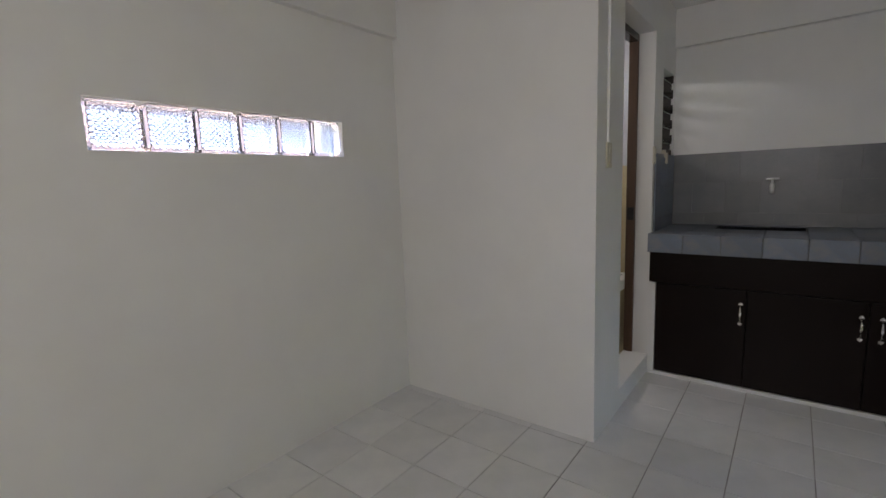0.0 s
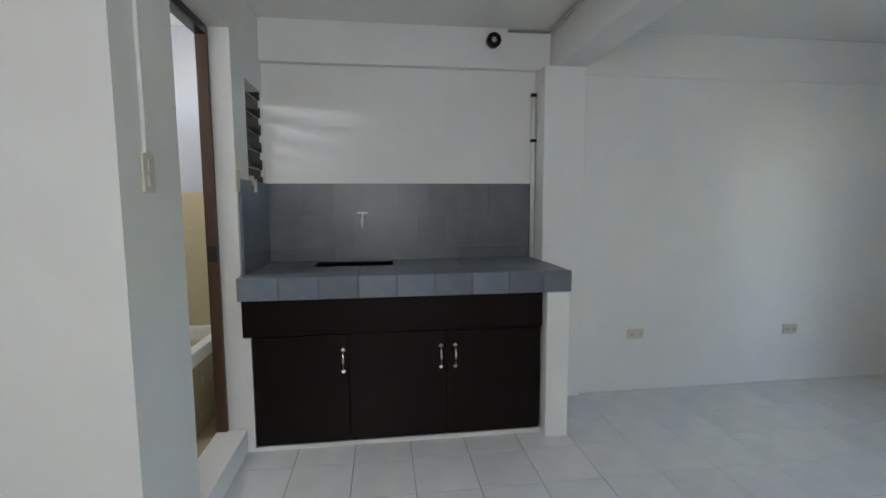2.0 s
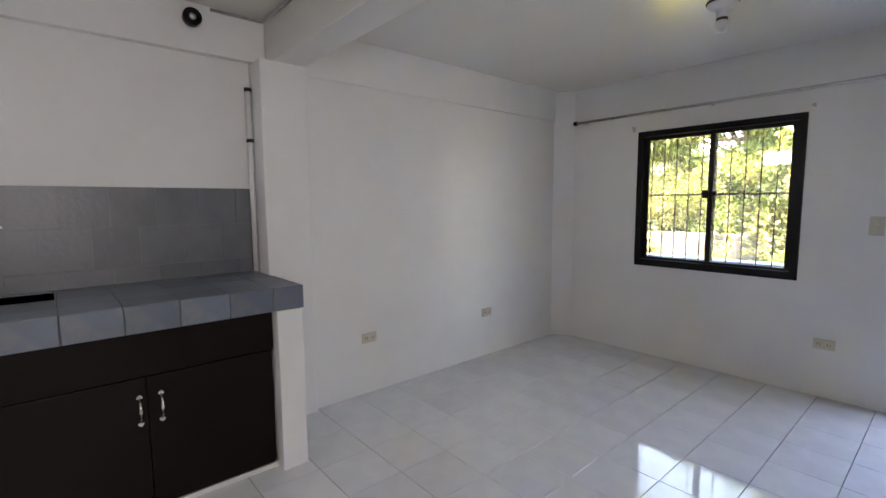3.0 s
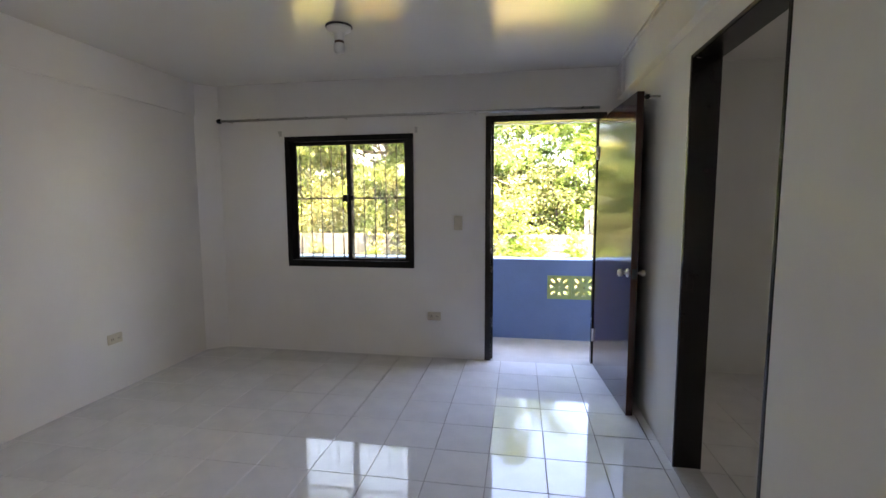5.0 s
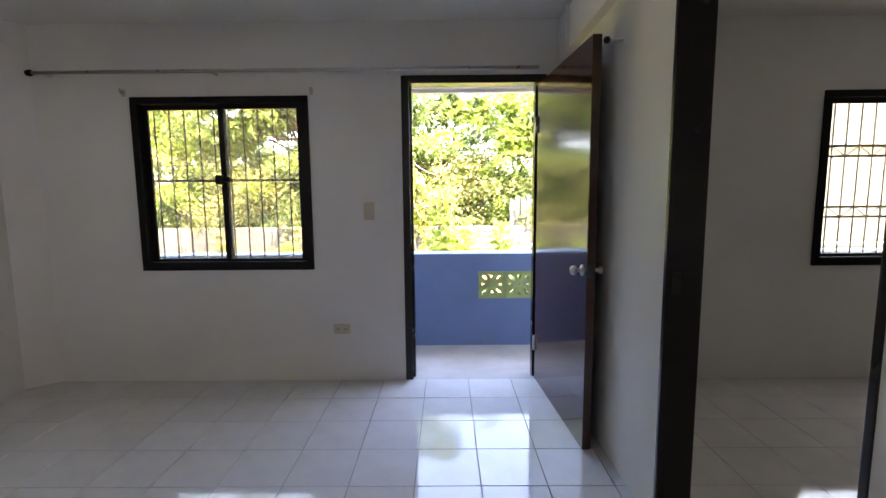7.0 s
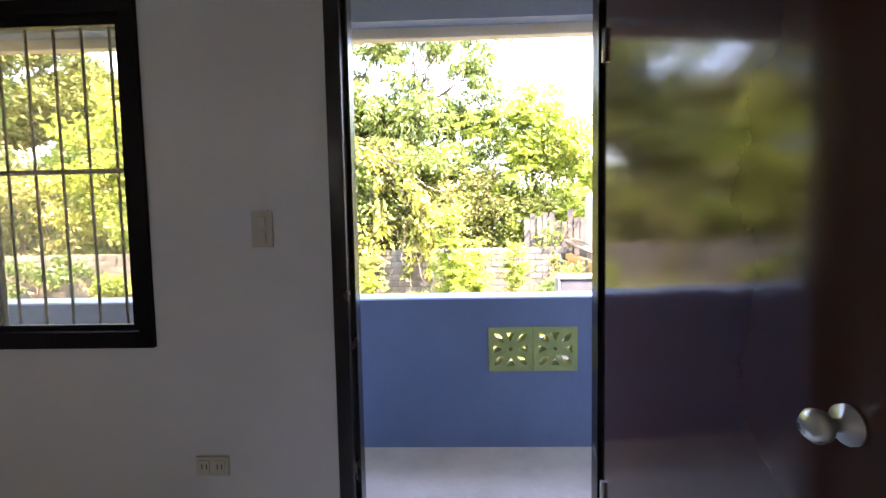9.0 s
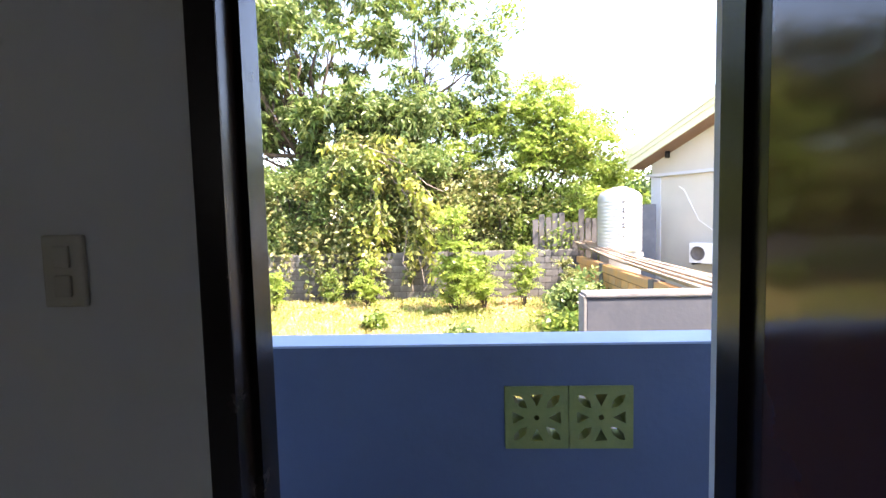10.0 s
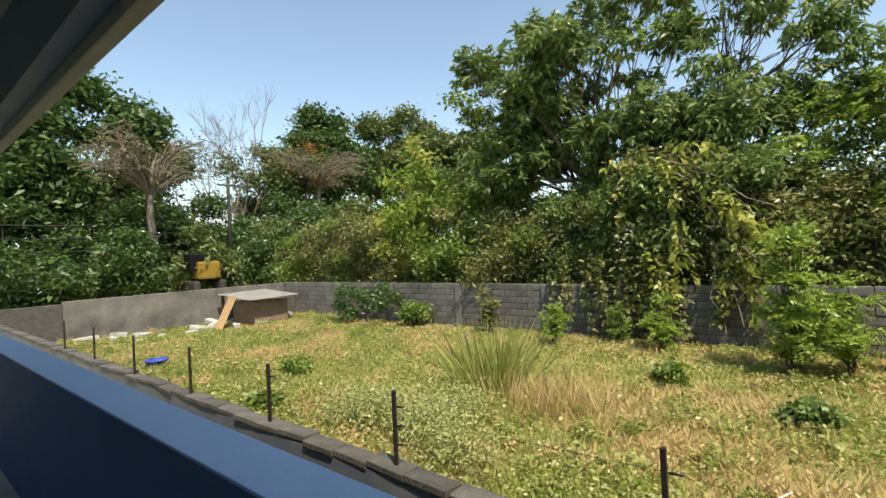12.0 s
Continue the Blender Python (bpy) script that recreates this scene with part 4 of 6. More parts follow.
def leaves(name, pts, size, material, parent, seed=1, droop=0.3, aspect=0.42, var=0.35, flat=0.0, dirs=None):
    """Many small kite-shaped leaves with a fold, at the given points, as one mesh."""
    rng = np.random.default_rng(seed)
    n = len(pts)
    d = rng.normal(size=(n, 3))
    d[:, 2] = d[:, 2] * (0.6 - flat * 0.5) - droop
    if dirs is not None:
        d = np.array(dirs, float)
    d /= np.linalg.norm(d, axis=1, keepdims=True)
    s = np.cross(d, rng.normal(size=(n, 3)) * (1, 1, 0.4) + (0, 0, 1.0))
    s /= np.linalg.norm(s, axis=1, keepdims=True) + 1e-9
    u = np.cross(s, d)
    L = (size * (1 + var * (rng.random(n) * 2 - 1)))[:, None]
    w = L * aspect
    mid = pts + d * L * 0.45
    v = np.stack([pts, mid + s * w * 0.5 + u * w * 0.15, pts + d * L - np.array((0, 0, 1)) * L * 0.08, mid - s * w * 0.5 + u * w * 0.15], 1).reshape(-1, 3)
    base = np.array(base_of(parent)) if parent else 0
    v = v - base
    me = bpy.data.meshes.new(name)
    me.vertices.add(4 * n)
    me.vertices.foreach_set("co", v.ravel())
    me.loops.add(4 * n)
    me.loops.foreach_set("vertex_index", np.arange(4 * n, dtype=np.int32))
    me.polygons.add(n)
    me.polygons.foreach_set("loop_start", np.arange(0, 4 * n, 4, dtype=np.int32))
    me.polygons.foreach_set("loop_total", np.full(n, 4, dtype=np.int32))
    me.update(calc_edges=True)
    me.materials.append(material)
    ob = new(name, me)
    if parent:
        ob.parent = parent
    return ob


def clumps(blobs, density, per, spread, seed, shell=0.55):
    """Leaf points in sprays: spray centres lie in uneven ellipsoids (centre, radii), thicker towards the outside."""
    rng = np.random.default_rng(seed)
    out = []
    for c, r in blobs:
        r = np.array(r if isinstance(r, (tuple, list)) else (r, r, r), float)
        k = max(4, int(density * (r[0] * r[1] * r[2]) ** (2 / 3)))
        d = rng.normal(size=(k, 3))
        d /= np.linalg.norm(d, axis=1, keepdims=True)
        rad = (shell + (1 - shell) * rng.random(k)) * (0.82 + 0.3 * rng.random(k))
        cen = np.array(c) + d * r * rad[:, None]
        pts = np.repeat(cen, per, 0) + rng.normal(size=(k * per, 3)) * spread * np.array((1, 1, 0.75))
        out.append(pts)
    return np.concatenate(out)


def whorls(blobs, density, per, seed, shell=0.2):
    """Points and ways of long leaves that hang in whorls round twig ends inside uneven ellipsoids."""
    rng = np.random.default_rng(seed)
    P, D = [], []
    for c, r in blobs:
        r = np.array(r if isinstance(r, (tuple, list)) else (r, r, r), float)
        k = max(4, int(density * (r[0] * r[1] * r[2]) ** (2 / 3)))
        d = rng.normal(size=(k, 3))
        d /= np.linalg.norm(d, axis=1, keepdims=True)
        cen = np.array(c) + d * r * (shell + (1.15 - shell) * rng.random(k) ** 0.7)[:, None]
        tw = np.repeat(d * 0.45 + rng.normal(size=(k, 3)) * 0.3, per, 0)
        P.append(np.repeat(cen, per, 0) + rng.normal(size=(k * per, 3)) * 0.045)
        D.append(tw + rng.normal(size=(k * per, 3)) * (0.75, 0.75, 0.45) + np.array((0, 0, -0.6)))
    return np.concatenate(P), np.concatenate(D)


def limb(bm, a, b, r0, r1, seed, bend=0.25, n=5):
    rng = random.Random(seed)
    a, b = Vector(a), Vector(b)
    pts = []
    for i in range(n + 1):
        f = i / n
        p = a.lerp(b, f)
        amp = bend * math.sin(math.pi * f)
        p += Vector((rng.uniform(-1, 1), rng.uniform(-1, 1), rng.uniform(-0.4, 0.6))) * amp
        pts.append(p)
    tube(bm, pts, [r0 + (r1 - r0) * i / n for i in range(n + 1)], 7, cap=False)
    return pts


def tree(name, base, trunk_top, r, blobs, leaf, size, density, per, spread, seed, label, material_bark=None, extra=(), whorl=0):
    t = thing(name, base, label, "tree")
    bm = bmesh.new()
    main = limb(bm, base, trunk_top, r, r * 0.6, seed, 0.25)
    rng = random.Random(seed)
    for k, (c, rr) in enumerate(blobs):
        s = main[rng.randint(2, 5)] if k else main[-1]
        pts = limb(bm, s, c, r * (0.42 if k % 5 == 0 else 0.13), r * 0.05, seed + k, 0.35)
        m = max(rr) if isinstance(rr, (tuple, list)) else rr
        for q in range(3):
            e = Vector(c) + Vector((rng.uniform(-1, 1), rng.uniform(-1, 1), rng.uniform(-0.6, 0.9))) * m * 0.75
            limb(bm, pts[rng.randint(2, 5)], e, r * 0.07, r * 0.025, seed + k * 7 + q, 0.2, 4)
    part("trunk", bm, material_bark or M_BARK, t, "rough brown trunk with forking limbs")
    if whorl:
        P, D = whorls(blobs, density, whorl, seed)
        leaves("crown", P, size, leaf, t, seed, dirs=D, aspect=0.3)
    elif leaf:
        leaves("crown", clumps(blobs, density, per, spread, seed), size, leaf, t, seed)
    for k, (lm, bl, sz, de) in enumerate(extra):
        leaves("foliage", clumps(bl, de, per, spread, seed + 50 + k), sz, lm, t, seed + 9 + k)
    return t


def crown_blobs(c, r, n, rs, seed):
    """Uneven sub-clusters inside an ellipsoid, with gaps between them."""
    rng = random.Random(seed)
    out = []
    for _ in range(n):
        while True:
            p = Vector((rng.uniform(-1, 1), rng.uniform(-1, 1), rng.uniform(-1, 1)))
            if 0.25 < p.length < 1:
                break
        q = rng.uniform(*rs)
        out.append(((c[0] + p.x * r[0], c[1] + p.y * r[1], c[2] + p.z * r[2]), (q * rng.uniform(0.9, 1.3), q, q * rng.uniform(0.6, 0.9))))
    return out


def strands(n, xs, ys, z_top, z_low, step, seed):
    """Points down hanging creeper strands."""
    rng = np.random.default_rng(seed)
    out = []
    for _ in range(n):
        x, y, zt, zl = rng.uniform(*xs), rng.uniform(*ys), rng.uniform(*z_top), rng.uniform(*z_low)
        m = max(3, int((zt - zl) / step))
        f = np.linspace(0, 1, m)
        out.append(np.stack([x + 0.25 * np.sin(f * 3 + x * 5) * f, y - 0.12 * f, zt + (zl - zt) * f], 1).repeat(3, 0) + rng.normal(size=(3 * m, 3)) * 0.07)
    return np.concatenate(out)


def arcs(n, start, end, spread, sag, per, seed, jitter=0.07):
    """Points along drooping boughs from start to round about end."""
    rng = np.random.default_rng(seed)
    out = []
    for _ in range(n):
        a = np.array(start) + rng.normal(size=3) * 0.2
        b = np.array(end) + rng.normal(size=3) * np.array(spread)
        f = np.linspace(0.25, 1, per)[:, None]
        p = a + (b - a) * f
        p[:, 2] += sag * rng.uniform(0.0, 1.0) * np.sin(np.pi * f[:, 0])
        out.append(p + rng.normal(size=p.shape) * jitter)
    return np.concatenate(out)


def fronds(centres, n, length, seed, leaflets=11):
    """Points and ways of leaflets along feathery fronds that rise from each centre and bend over."""
    rng = np.random.default_rng(seed)
    P, D = [], []
    for c in centres:
        for _ in range(n):
            az = rng.uniform(0, 2 * np.pi)
            el = rng.uniform(0.35, 1.45)
            L = length * rng.uniform(0.6, 1.2)
            d = np.array((np.cos(az) * np.cos(el), np.sin(az) * np.cos(el), np.sin(el)))
            tw, sag = rng.uniform(-0.9, 0.9), rng.uniform(0.2, 0.9)
            side = np.array((-np.sin(az) * np.cos(tw), np.cos(az) * np.cos(tw), np.sin(tw)))
            for k in range(leaflets):
                f = (k + 1) / leaflets
                p = np.array(c) + d * L * f + np.array((0, 0, -sag * L * f * f)) + np.array((np.cos(az), np.sin(az), 0)) * 0.25 * L * f * f
                for s in (-1, 1):
                    P.append(p)
                    D.append(side * s + d * 0.35 + np.array((0, 0, -0.12)) + rng.normal(size=3) * 0.25)
    return np.array(P), np.array(D)


# tall trees behind the lot's wall
tree("mango_tree", (-2.2, 15.6, GZ), (-2.0, 15.2, 4.4), 0.24,
     crown_blobs((-3.3, 15.4, 7.4), (3.8, 1.9, 3.3), 32, (0.5, 0.92), 5) + crown_blobs((-5.2, 15.0, 4.4), (2.4, 1.2, 2.4), 22, (0.55, 0.9), 6) + crown_blobs((-1.4, 14.8, 4.6), (2.6, 0.9, 1.3), 10, (0.4, 0.7), 10),
     L_MANGO, 0.27, 92, 32, 0.22, 11, "tall mango tree with dark green drooping leaves", whorl=15, extra=[(L_BRIGHT, crown_blobs((-5.8, 15.0, 6.0), (2.0, 1.2, 2.4), 7, (0.4, 0.7), 7), 0.22, 30)])
tree("tall_tree", (1.2, 15.8, GZ), (1.4, 15.3, 5.2), 0.18,
     crown_blobs((2.5, 15.4, 7.3), (3.0, 1.5, 2.7), 19, (0.38, 0.66), 15) + crown_blobs((3.2, 15.2, 5.2), (1.6, 1.0, 1.2), 9, (0.45, 0.7), 16),
     L_MANGO, 0.24, 78, 30, 0.22, 23, "tall sparse tree with green leaf clumps and open branches", whorl=13, extra=[(L_BRIGHT, crown_blobs((2.6, 15.2, 8.2), (2.4, 1.2, 1.6), 6, (0.4, 0.6), 8), 0.2, 26)])
tree("feathery_tree", (6.0, 16.0, GZ), (6.0, 15.8, 2.4), 0.15,
     crown_blobs((5.6, 15.5, 3.2), (3.2, 1.3, 2.0), 26, (0.5, 0.85), 25),
     L_BRIGHT, 0.14, 46, 24, 0.22, 37, "bright green feathery tree behind the wall", extra=[(L_YELLOW, crown_blobs((6.6, 15.1, 3.6), (2.2, 0.9, 1.2), 7, (0.35, 0.6), 9), 0.17, 40)])
tree("creeper_tree", (0.2, 15.0, GZ), (0.3, 14.7, 2.8), 0.14,
     crown_blobs((0.6, 14.8, 3.6), (3.2, 1.0, 2.0), 26, (0.6, 0.95), 35),
     L_MANGO, 0.2, 130, 34, 0.22, 41, "creeper-smothered tree leaning over the wall", whorl=13,
     extra=[(L_OLIVE, crown_blobs((0.6, 13.9, 1.6), (3.2, 0.7, 1.9), 22, (0.5, 0.8), 12), 0.14, 80), (L_MANGO, crown_blobs((0.3, 13.5, 2.4), (2.3, 0.4, 1.3), 14, (0.35, 0.6), 13), 0.17, 90)])
ft = thing("feathery_thicket", (5.4, 14.6, GZ), "light green feathery fronds massed behind the block wall", "tree")
fc = clumps(crown_blobs((5.4, 14.6, 3.0), (3.0, 0.8, 2.1), 24, (0.5, 0.8), 26), 34, 2, 0.15, 27, shell=0.8)
P, D = fronds(fc, 4, 0.6, 28, 9)
leaves("fronds", P, 0.12, L_LEUC, ft, 29, dirs=D, aspect=0.4)
bm = bmesh.new()
for k in range(9):
    limb(bm, (5.4, 14.8, GZ), (3.2 + 0.55 * k, 14.6, 2.2 + 1.2 * math.sin(k * 0.4)), 0.06, 0.015, 340 + k, 0.3)
part("stem", bm, M_BARK, ft, "thin forking stems")

yb = thing("yellow_bough", (0.9, 14.2, 1.2), "drooping boughs with pale yellowing leaves", "foliage")
sprays = [((-0.6, 13.2, 3.6), (-1.0, 12.9, 2.2)), ((-0.1, 13.1, 3.5), (0.9, 12.8, 2.6)), ((0.5, 13.2, 3.2), (2.1, 12.7, 1.8)), ((0.9, 13.1, 2.4), (2.3, 12.6, 0.7)), ((0.2, 13.2, 2.2), (0.6, 12.7, 0.5)), ((1.2, 13.2, 1.3), (1.8, 12.6, -0.7))]
leaves("foliage", np.concatenate([arcs(5, a, b, (0.5, 0.2, 0.5), 0.35, 32, 30 + k, 0.07) for k, (a, b) in enumerate(sprays)]), 0.23, L_YELLOW, yb, 5, droop=1.1, aspect=0.5)
for k, (a, b) in enumerate(sprays):
    for q in range(3):
        bm = bmesh.new()
        limb(bm, a, (b[0] + 0.35 * (q - 1), b[1], b[2] + 0.2 * (q - 1)), 0.028, 0.007, 300 + 3 * k + q, 0.22)
        part("bough", bm, M_BARE, yb, "pale thin bough")

vn = thing("hanging_creeper", (-0.2, 12.9, -0.8), "hanging creepers draped over the block wall", "creeper")
leaves("foliage", strands(34, (-3.0, 1.9), (12.7, 12.95), (0.0, 1.3), (-1.1, 0.0), 0.07, 7), 0.15, L_OLIVE, vn, 8, droop=0.8, aspect=0.6)
leaves("foliage", strands(5, (-1.6, 1.9), (12.6, 12.8), (0.2, 1.2), (-0.9, 0.3), 0.08, 9), 0.16, L_YELLOW, vn, 9, droop=0.8, aspect=0.55)

scrubs = [(-18.2, 2.9, 1.6, L_BRIGHT), (-16.0, 2.8, 1.6, L_OLIVE), (-14.0, 3.1, 1.6, L_OLIVE), (-12.2, 2.7, 1.5, L_OLIVE), (-10.6, 3.2, 1.4, L_YELLOW),
          (-8.8, 3.4, 1.4, L_BRIGHT), (-7.4, 3.0, 1.3, L_BRIGHT), (-5.8, 2.3, 1.3, L_OLIVE), (-4.3, 2.3, 1.2, L_OLIVE), (-2.8, 2.6, 1.2, L_MANGO), (2.6, 2.6, 1.3, L_OLIVE), (4.2, 2.4, 1.3, L_OLIVE), (5.6, 2.0, 1.0, L_BRIGHT)]
for k, (x, z, s, lm) in enumerate(scrubs):
    lab = {"bright_shrub_leaves": "leafy green scrub behind the block wall", "olive_scrub_leaves": "tangled olive and straw-coloured scrub behind the block wall",
           "yellowing_leaves": "yellowing scrub behind the block wall", "mango_leaves": "dark leafy scrub behind the block wall"}[lm.name]
    sh = thing("shrub", (x, 14.4, GZ), lab, "shrub")
    bm = bmesh.new()
    for q in range(6):
        limb(bm, (x, 14.4, GZ), (x + math.cos(q * 1.1) * s * 0.7, 14.5 + math.sin(q * 1.1) * 0.7, z - 0.8 + 0.4 * (q % 3)), 0.06, 0.015, 100 + k * 9 + q, 0.3)
    part("stem", bm, M_BARK, sh, "forked woody stem")
    bl = crown_blobs((x, 14.4, (z + GZ) / 2 + 0.5), (s, 0.9, (z - GZ) / 2 - 0.3), 9, (0.45, 0.8), 70 + k)
    leaves("foliage", clumps(bl, 74, 28, 0.2, 60 + k, shell=0.25), 0.145, lm, sh, 60 + k)
    if k % 2 == 0:
        leaves("foliage", clumps(crown_blobs((x + 0.4, 14.0, (z + GZ) / 2 + 0.6), (s, 0.6, (z - GZ) / 2 - 0.4), 4, (0.3, 0.5), 170 + k), 60, 20, 0.16, 160 + k), 0.14, L_OLIVE if lm is not L_OLIVE else L_BRIGHT, sh, 61 + k)


def banana(x, y, h, seed):
    t = thing("banana_plant", (x, y, GZ), "banana plant with broad ragged leaves", "banana plant")
    rng = random.Random(seed)
    part("stalk", tube(bmesh.new(), [(x, y, GZ), (x + 0.05, y, GZ + h * 0.5), (x, y, GZ + h)], [0.14, 0.11, 0.06], 9), M_BARE, t, "pale fibrous stalk")
    for k in range(9):
        bm = bmesh.new()
        az, L, el = rng.uniform(0, 6.28), rng.uniform(1.3, 1.9), rng.uniform(0.5, 1.35)
        d = Vector((math.cos(az) * math.cos(el), math.sin(az) * math.cos(el), math.sin(el)))
        s = Vector((-math.sin(az), math.cos(az), 0))
        prev = None
        for i in range(9):
            f = i / 8
            p = Vector((x, y, GZ + h)) + d * L * f + Vector((0, 0, -1.0 * L * f * f * (0.35 + 0.4 * rng.random() * 0.3)))
            w = 0.24 * math.sin(math.pi * min(1, 0.08 + f * 0.95)) + 0.015
            row = [bm.verts.new(p + s * w + Vector((0, 0, 0.06 * rng.random()))), bm.verts.new(p + Vector((0, 0, -0.03))), bm.verts.new(p - s * w + Vector((0, 0, 0.06 * rng.random())))]
            if prev:
                bm.faces.new((prev[0], prev[1], row[1], row[0]))
                bm.faces.new((prev[1], prev[2], row[2], row[1]))
            prev = row
        part("leaf", bm, L_BANANA, t)


tree("broadleaf_tree", (-8.9, 14.9, GZ), (-9.1, 14.8, 2.4), 0.1,
     crown_blobs((-9.5, 14.6, 3.7), (1.5, 0.8, 2.3), 18, (0.35, 0.65), 45),
     L_BROAD, 0.27, 40, 10, 0.2, 46, "small tree with bright broad leaves behind the block wall", extra=[(L_YELLOW, crown_blobs((-9.3, 14.3, 4.4), (1.3, 0.5, 1.6), 6, (0.25, 0.4), 47), 0.24, 30)])
tree("young_tree", (-5.4, 14.9, GZ), (-5.7, 14.6, 2.1), 0.12,
     crown_blobs((-6.3, 14.5, 3.0), (1.7, 0.6, 1.5), 14, (0.35, 0.6), 48),
     L_BROAD, 0.22, 36, 12, 0.2, 49, "crooked young tree with mixed green leaves behind the wall", extra=[(L_OLIVE, crown_blobs((-5.6, 14.3, 1.6), (1.6, 0.5, 1.2), 7, (0.3, 0.5), 50), 0.16, 50)])
banana(-11.4, 15.0, 4.2, 1)
banana(-8.2, 15.0, 2.2, 2)
banana(-17.5, 17.0, 3.4, 3)

# plants inside the lot
for k, (x, y, h, n, lm) in enumerate([(2.7, 11.0, 2.7, 17, L_LEUC), (3.5, 11.3, 1.9, 10, L_LEUC), (-2.3, 11.6, 1.2, 7, L_LEUC), (0.2, 12.0, 1.3, 7, L_LEUC), (4.6, 11.7, 1.6, 7, L_LEUC), (-4.6, 12.0, 1.5, 6, L_OLIVE), (-0.9, 12.3, 1.0, 6, L_BRIGHT), (5.7, 11.2, 1.3, 6, L_OLIVE)]):
    t = thing("feathery_shrub", (x, y, GZ), "young feathery green shrub in front of the block wall", "shrub")
    rng = random.Random(200 + k)
    bm = bmesh.new()
    cs = []
    for q in range(n):
        w = rng.uniform(0.35, 1.0)
        e = Vector((x + rng.uniform(-0.34, 0.34) * h * (1.25 - w), y + rng.uniform(-0.26, 0.26) * h * (1.25 - w), GZ + h * w))
        limb(bm, (x, y, GZ), e, 0.02, 0.006, 220 + k * 20 + q, 0.1)
        cs += [e] + [Vector((x, y, GZ)).lerp(e, rng.uniform(0.3, 0.95)) + Vector((rng.uniform(-1, 1), rng.uniform(-1, 1), 0)) * 0.06 for _ in range(3)]
    part("stem", bm, M_BARK, t, "thin forked stem")
    P, D = fronds(cs, 6, 0.16 + 0.12 * h, 30 + k, 12)
    leaves("foliage", P, 0.05 + 0.014 * h, lm, t, 30 + k, dirs=D, aspect=0.42)

for k, (x, y, s, z, lm, lab) in enumerate([(-10.2, 12.2, 1.7, 0.25, L_DARK, "dense dark green bush against the block wall"), (-7.9, 12.3, 0.5, -0.5, L_BRIGHT, "small green bush against the block wall"),
                                           (5.3, 8.8, 0.42, -0.2, L_MANGO, "leafy green bush beside the grey wall"), (4.9, 7.5, 0.4, -0.6, L_BRIGHT, "leafy green bush beside the grey wall"), (5.7, 9.9, 0.6, 0.0, L_MANGO, "leafy green bush beside the orange wall"), (5.1, 6.3, 0.5, -0.62, L_BRIGHT, "leafy green bush beside the grey wall"), (4.5, 5.2, 0.4, -0.85, L_BRIGHT, "low leafy weeds beside the grey wall"),
                                           (2.9, 8.2, 0.2, -1.08, L_MANGO, "low dark green bush in the grass")]):
    t = thing("bush", (x, y, GZ), lab, "bush")
    bm = bmesh.new()
    for q in range(5):
        limb(bm, (x, y, GZ), (x + math.cos(q * 1.3) * s * 0.6, y + math.sin(q * 1.3) * s * 0.4, z - 0.2), 0.025, 0.008, 500 + k * 9 + q, 0.15)
    part("stem", bm, M_BARK, t, "forked woody stem")
    leaves("foliage", clumps(crown_blobs((x, y, (z + GZ) / 2 + 0.1), (s, s * 0.6, (z - GZ) / 2 - 0.1), 9, (0.25 * min(1, s * 1.7), 0.45 * min(1, s * 1.7)), 400 + k), 150, 16, 0.1, 410 + k), 0.12, lm, t, 400 + k, aspect=0.55)


def in_lot(n, seed, y0=3.0, y1=12.9, x0=-16.8, x1=6.2, near=1.5):
    rng = np.random.default_rng(seed)
    y = y0 + (y1 - y0) * rng.random(n) ** near
    x = x0 + (x1 - x0) * rng.random(n)
    z = np.array([GZ - 0.02 + 0.10 * noise.noise(Vector((a * 0.35, b * 0.35, 3))) for a, b in zip(x, y)])
    return np.stack([x, y, z], 1), rng


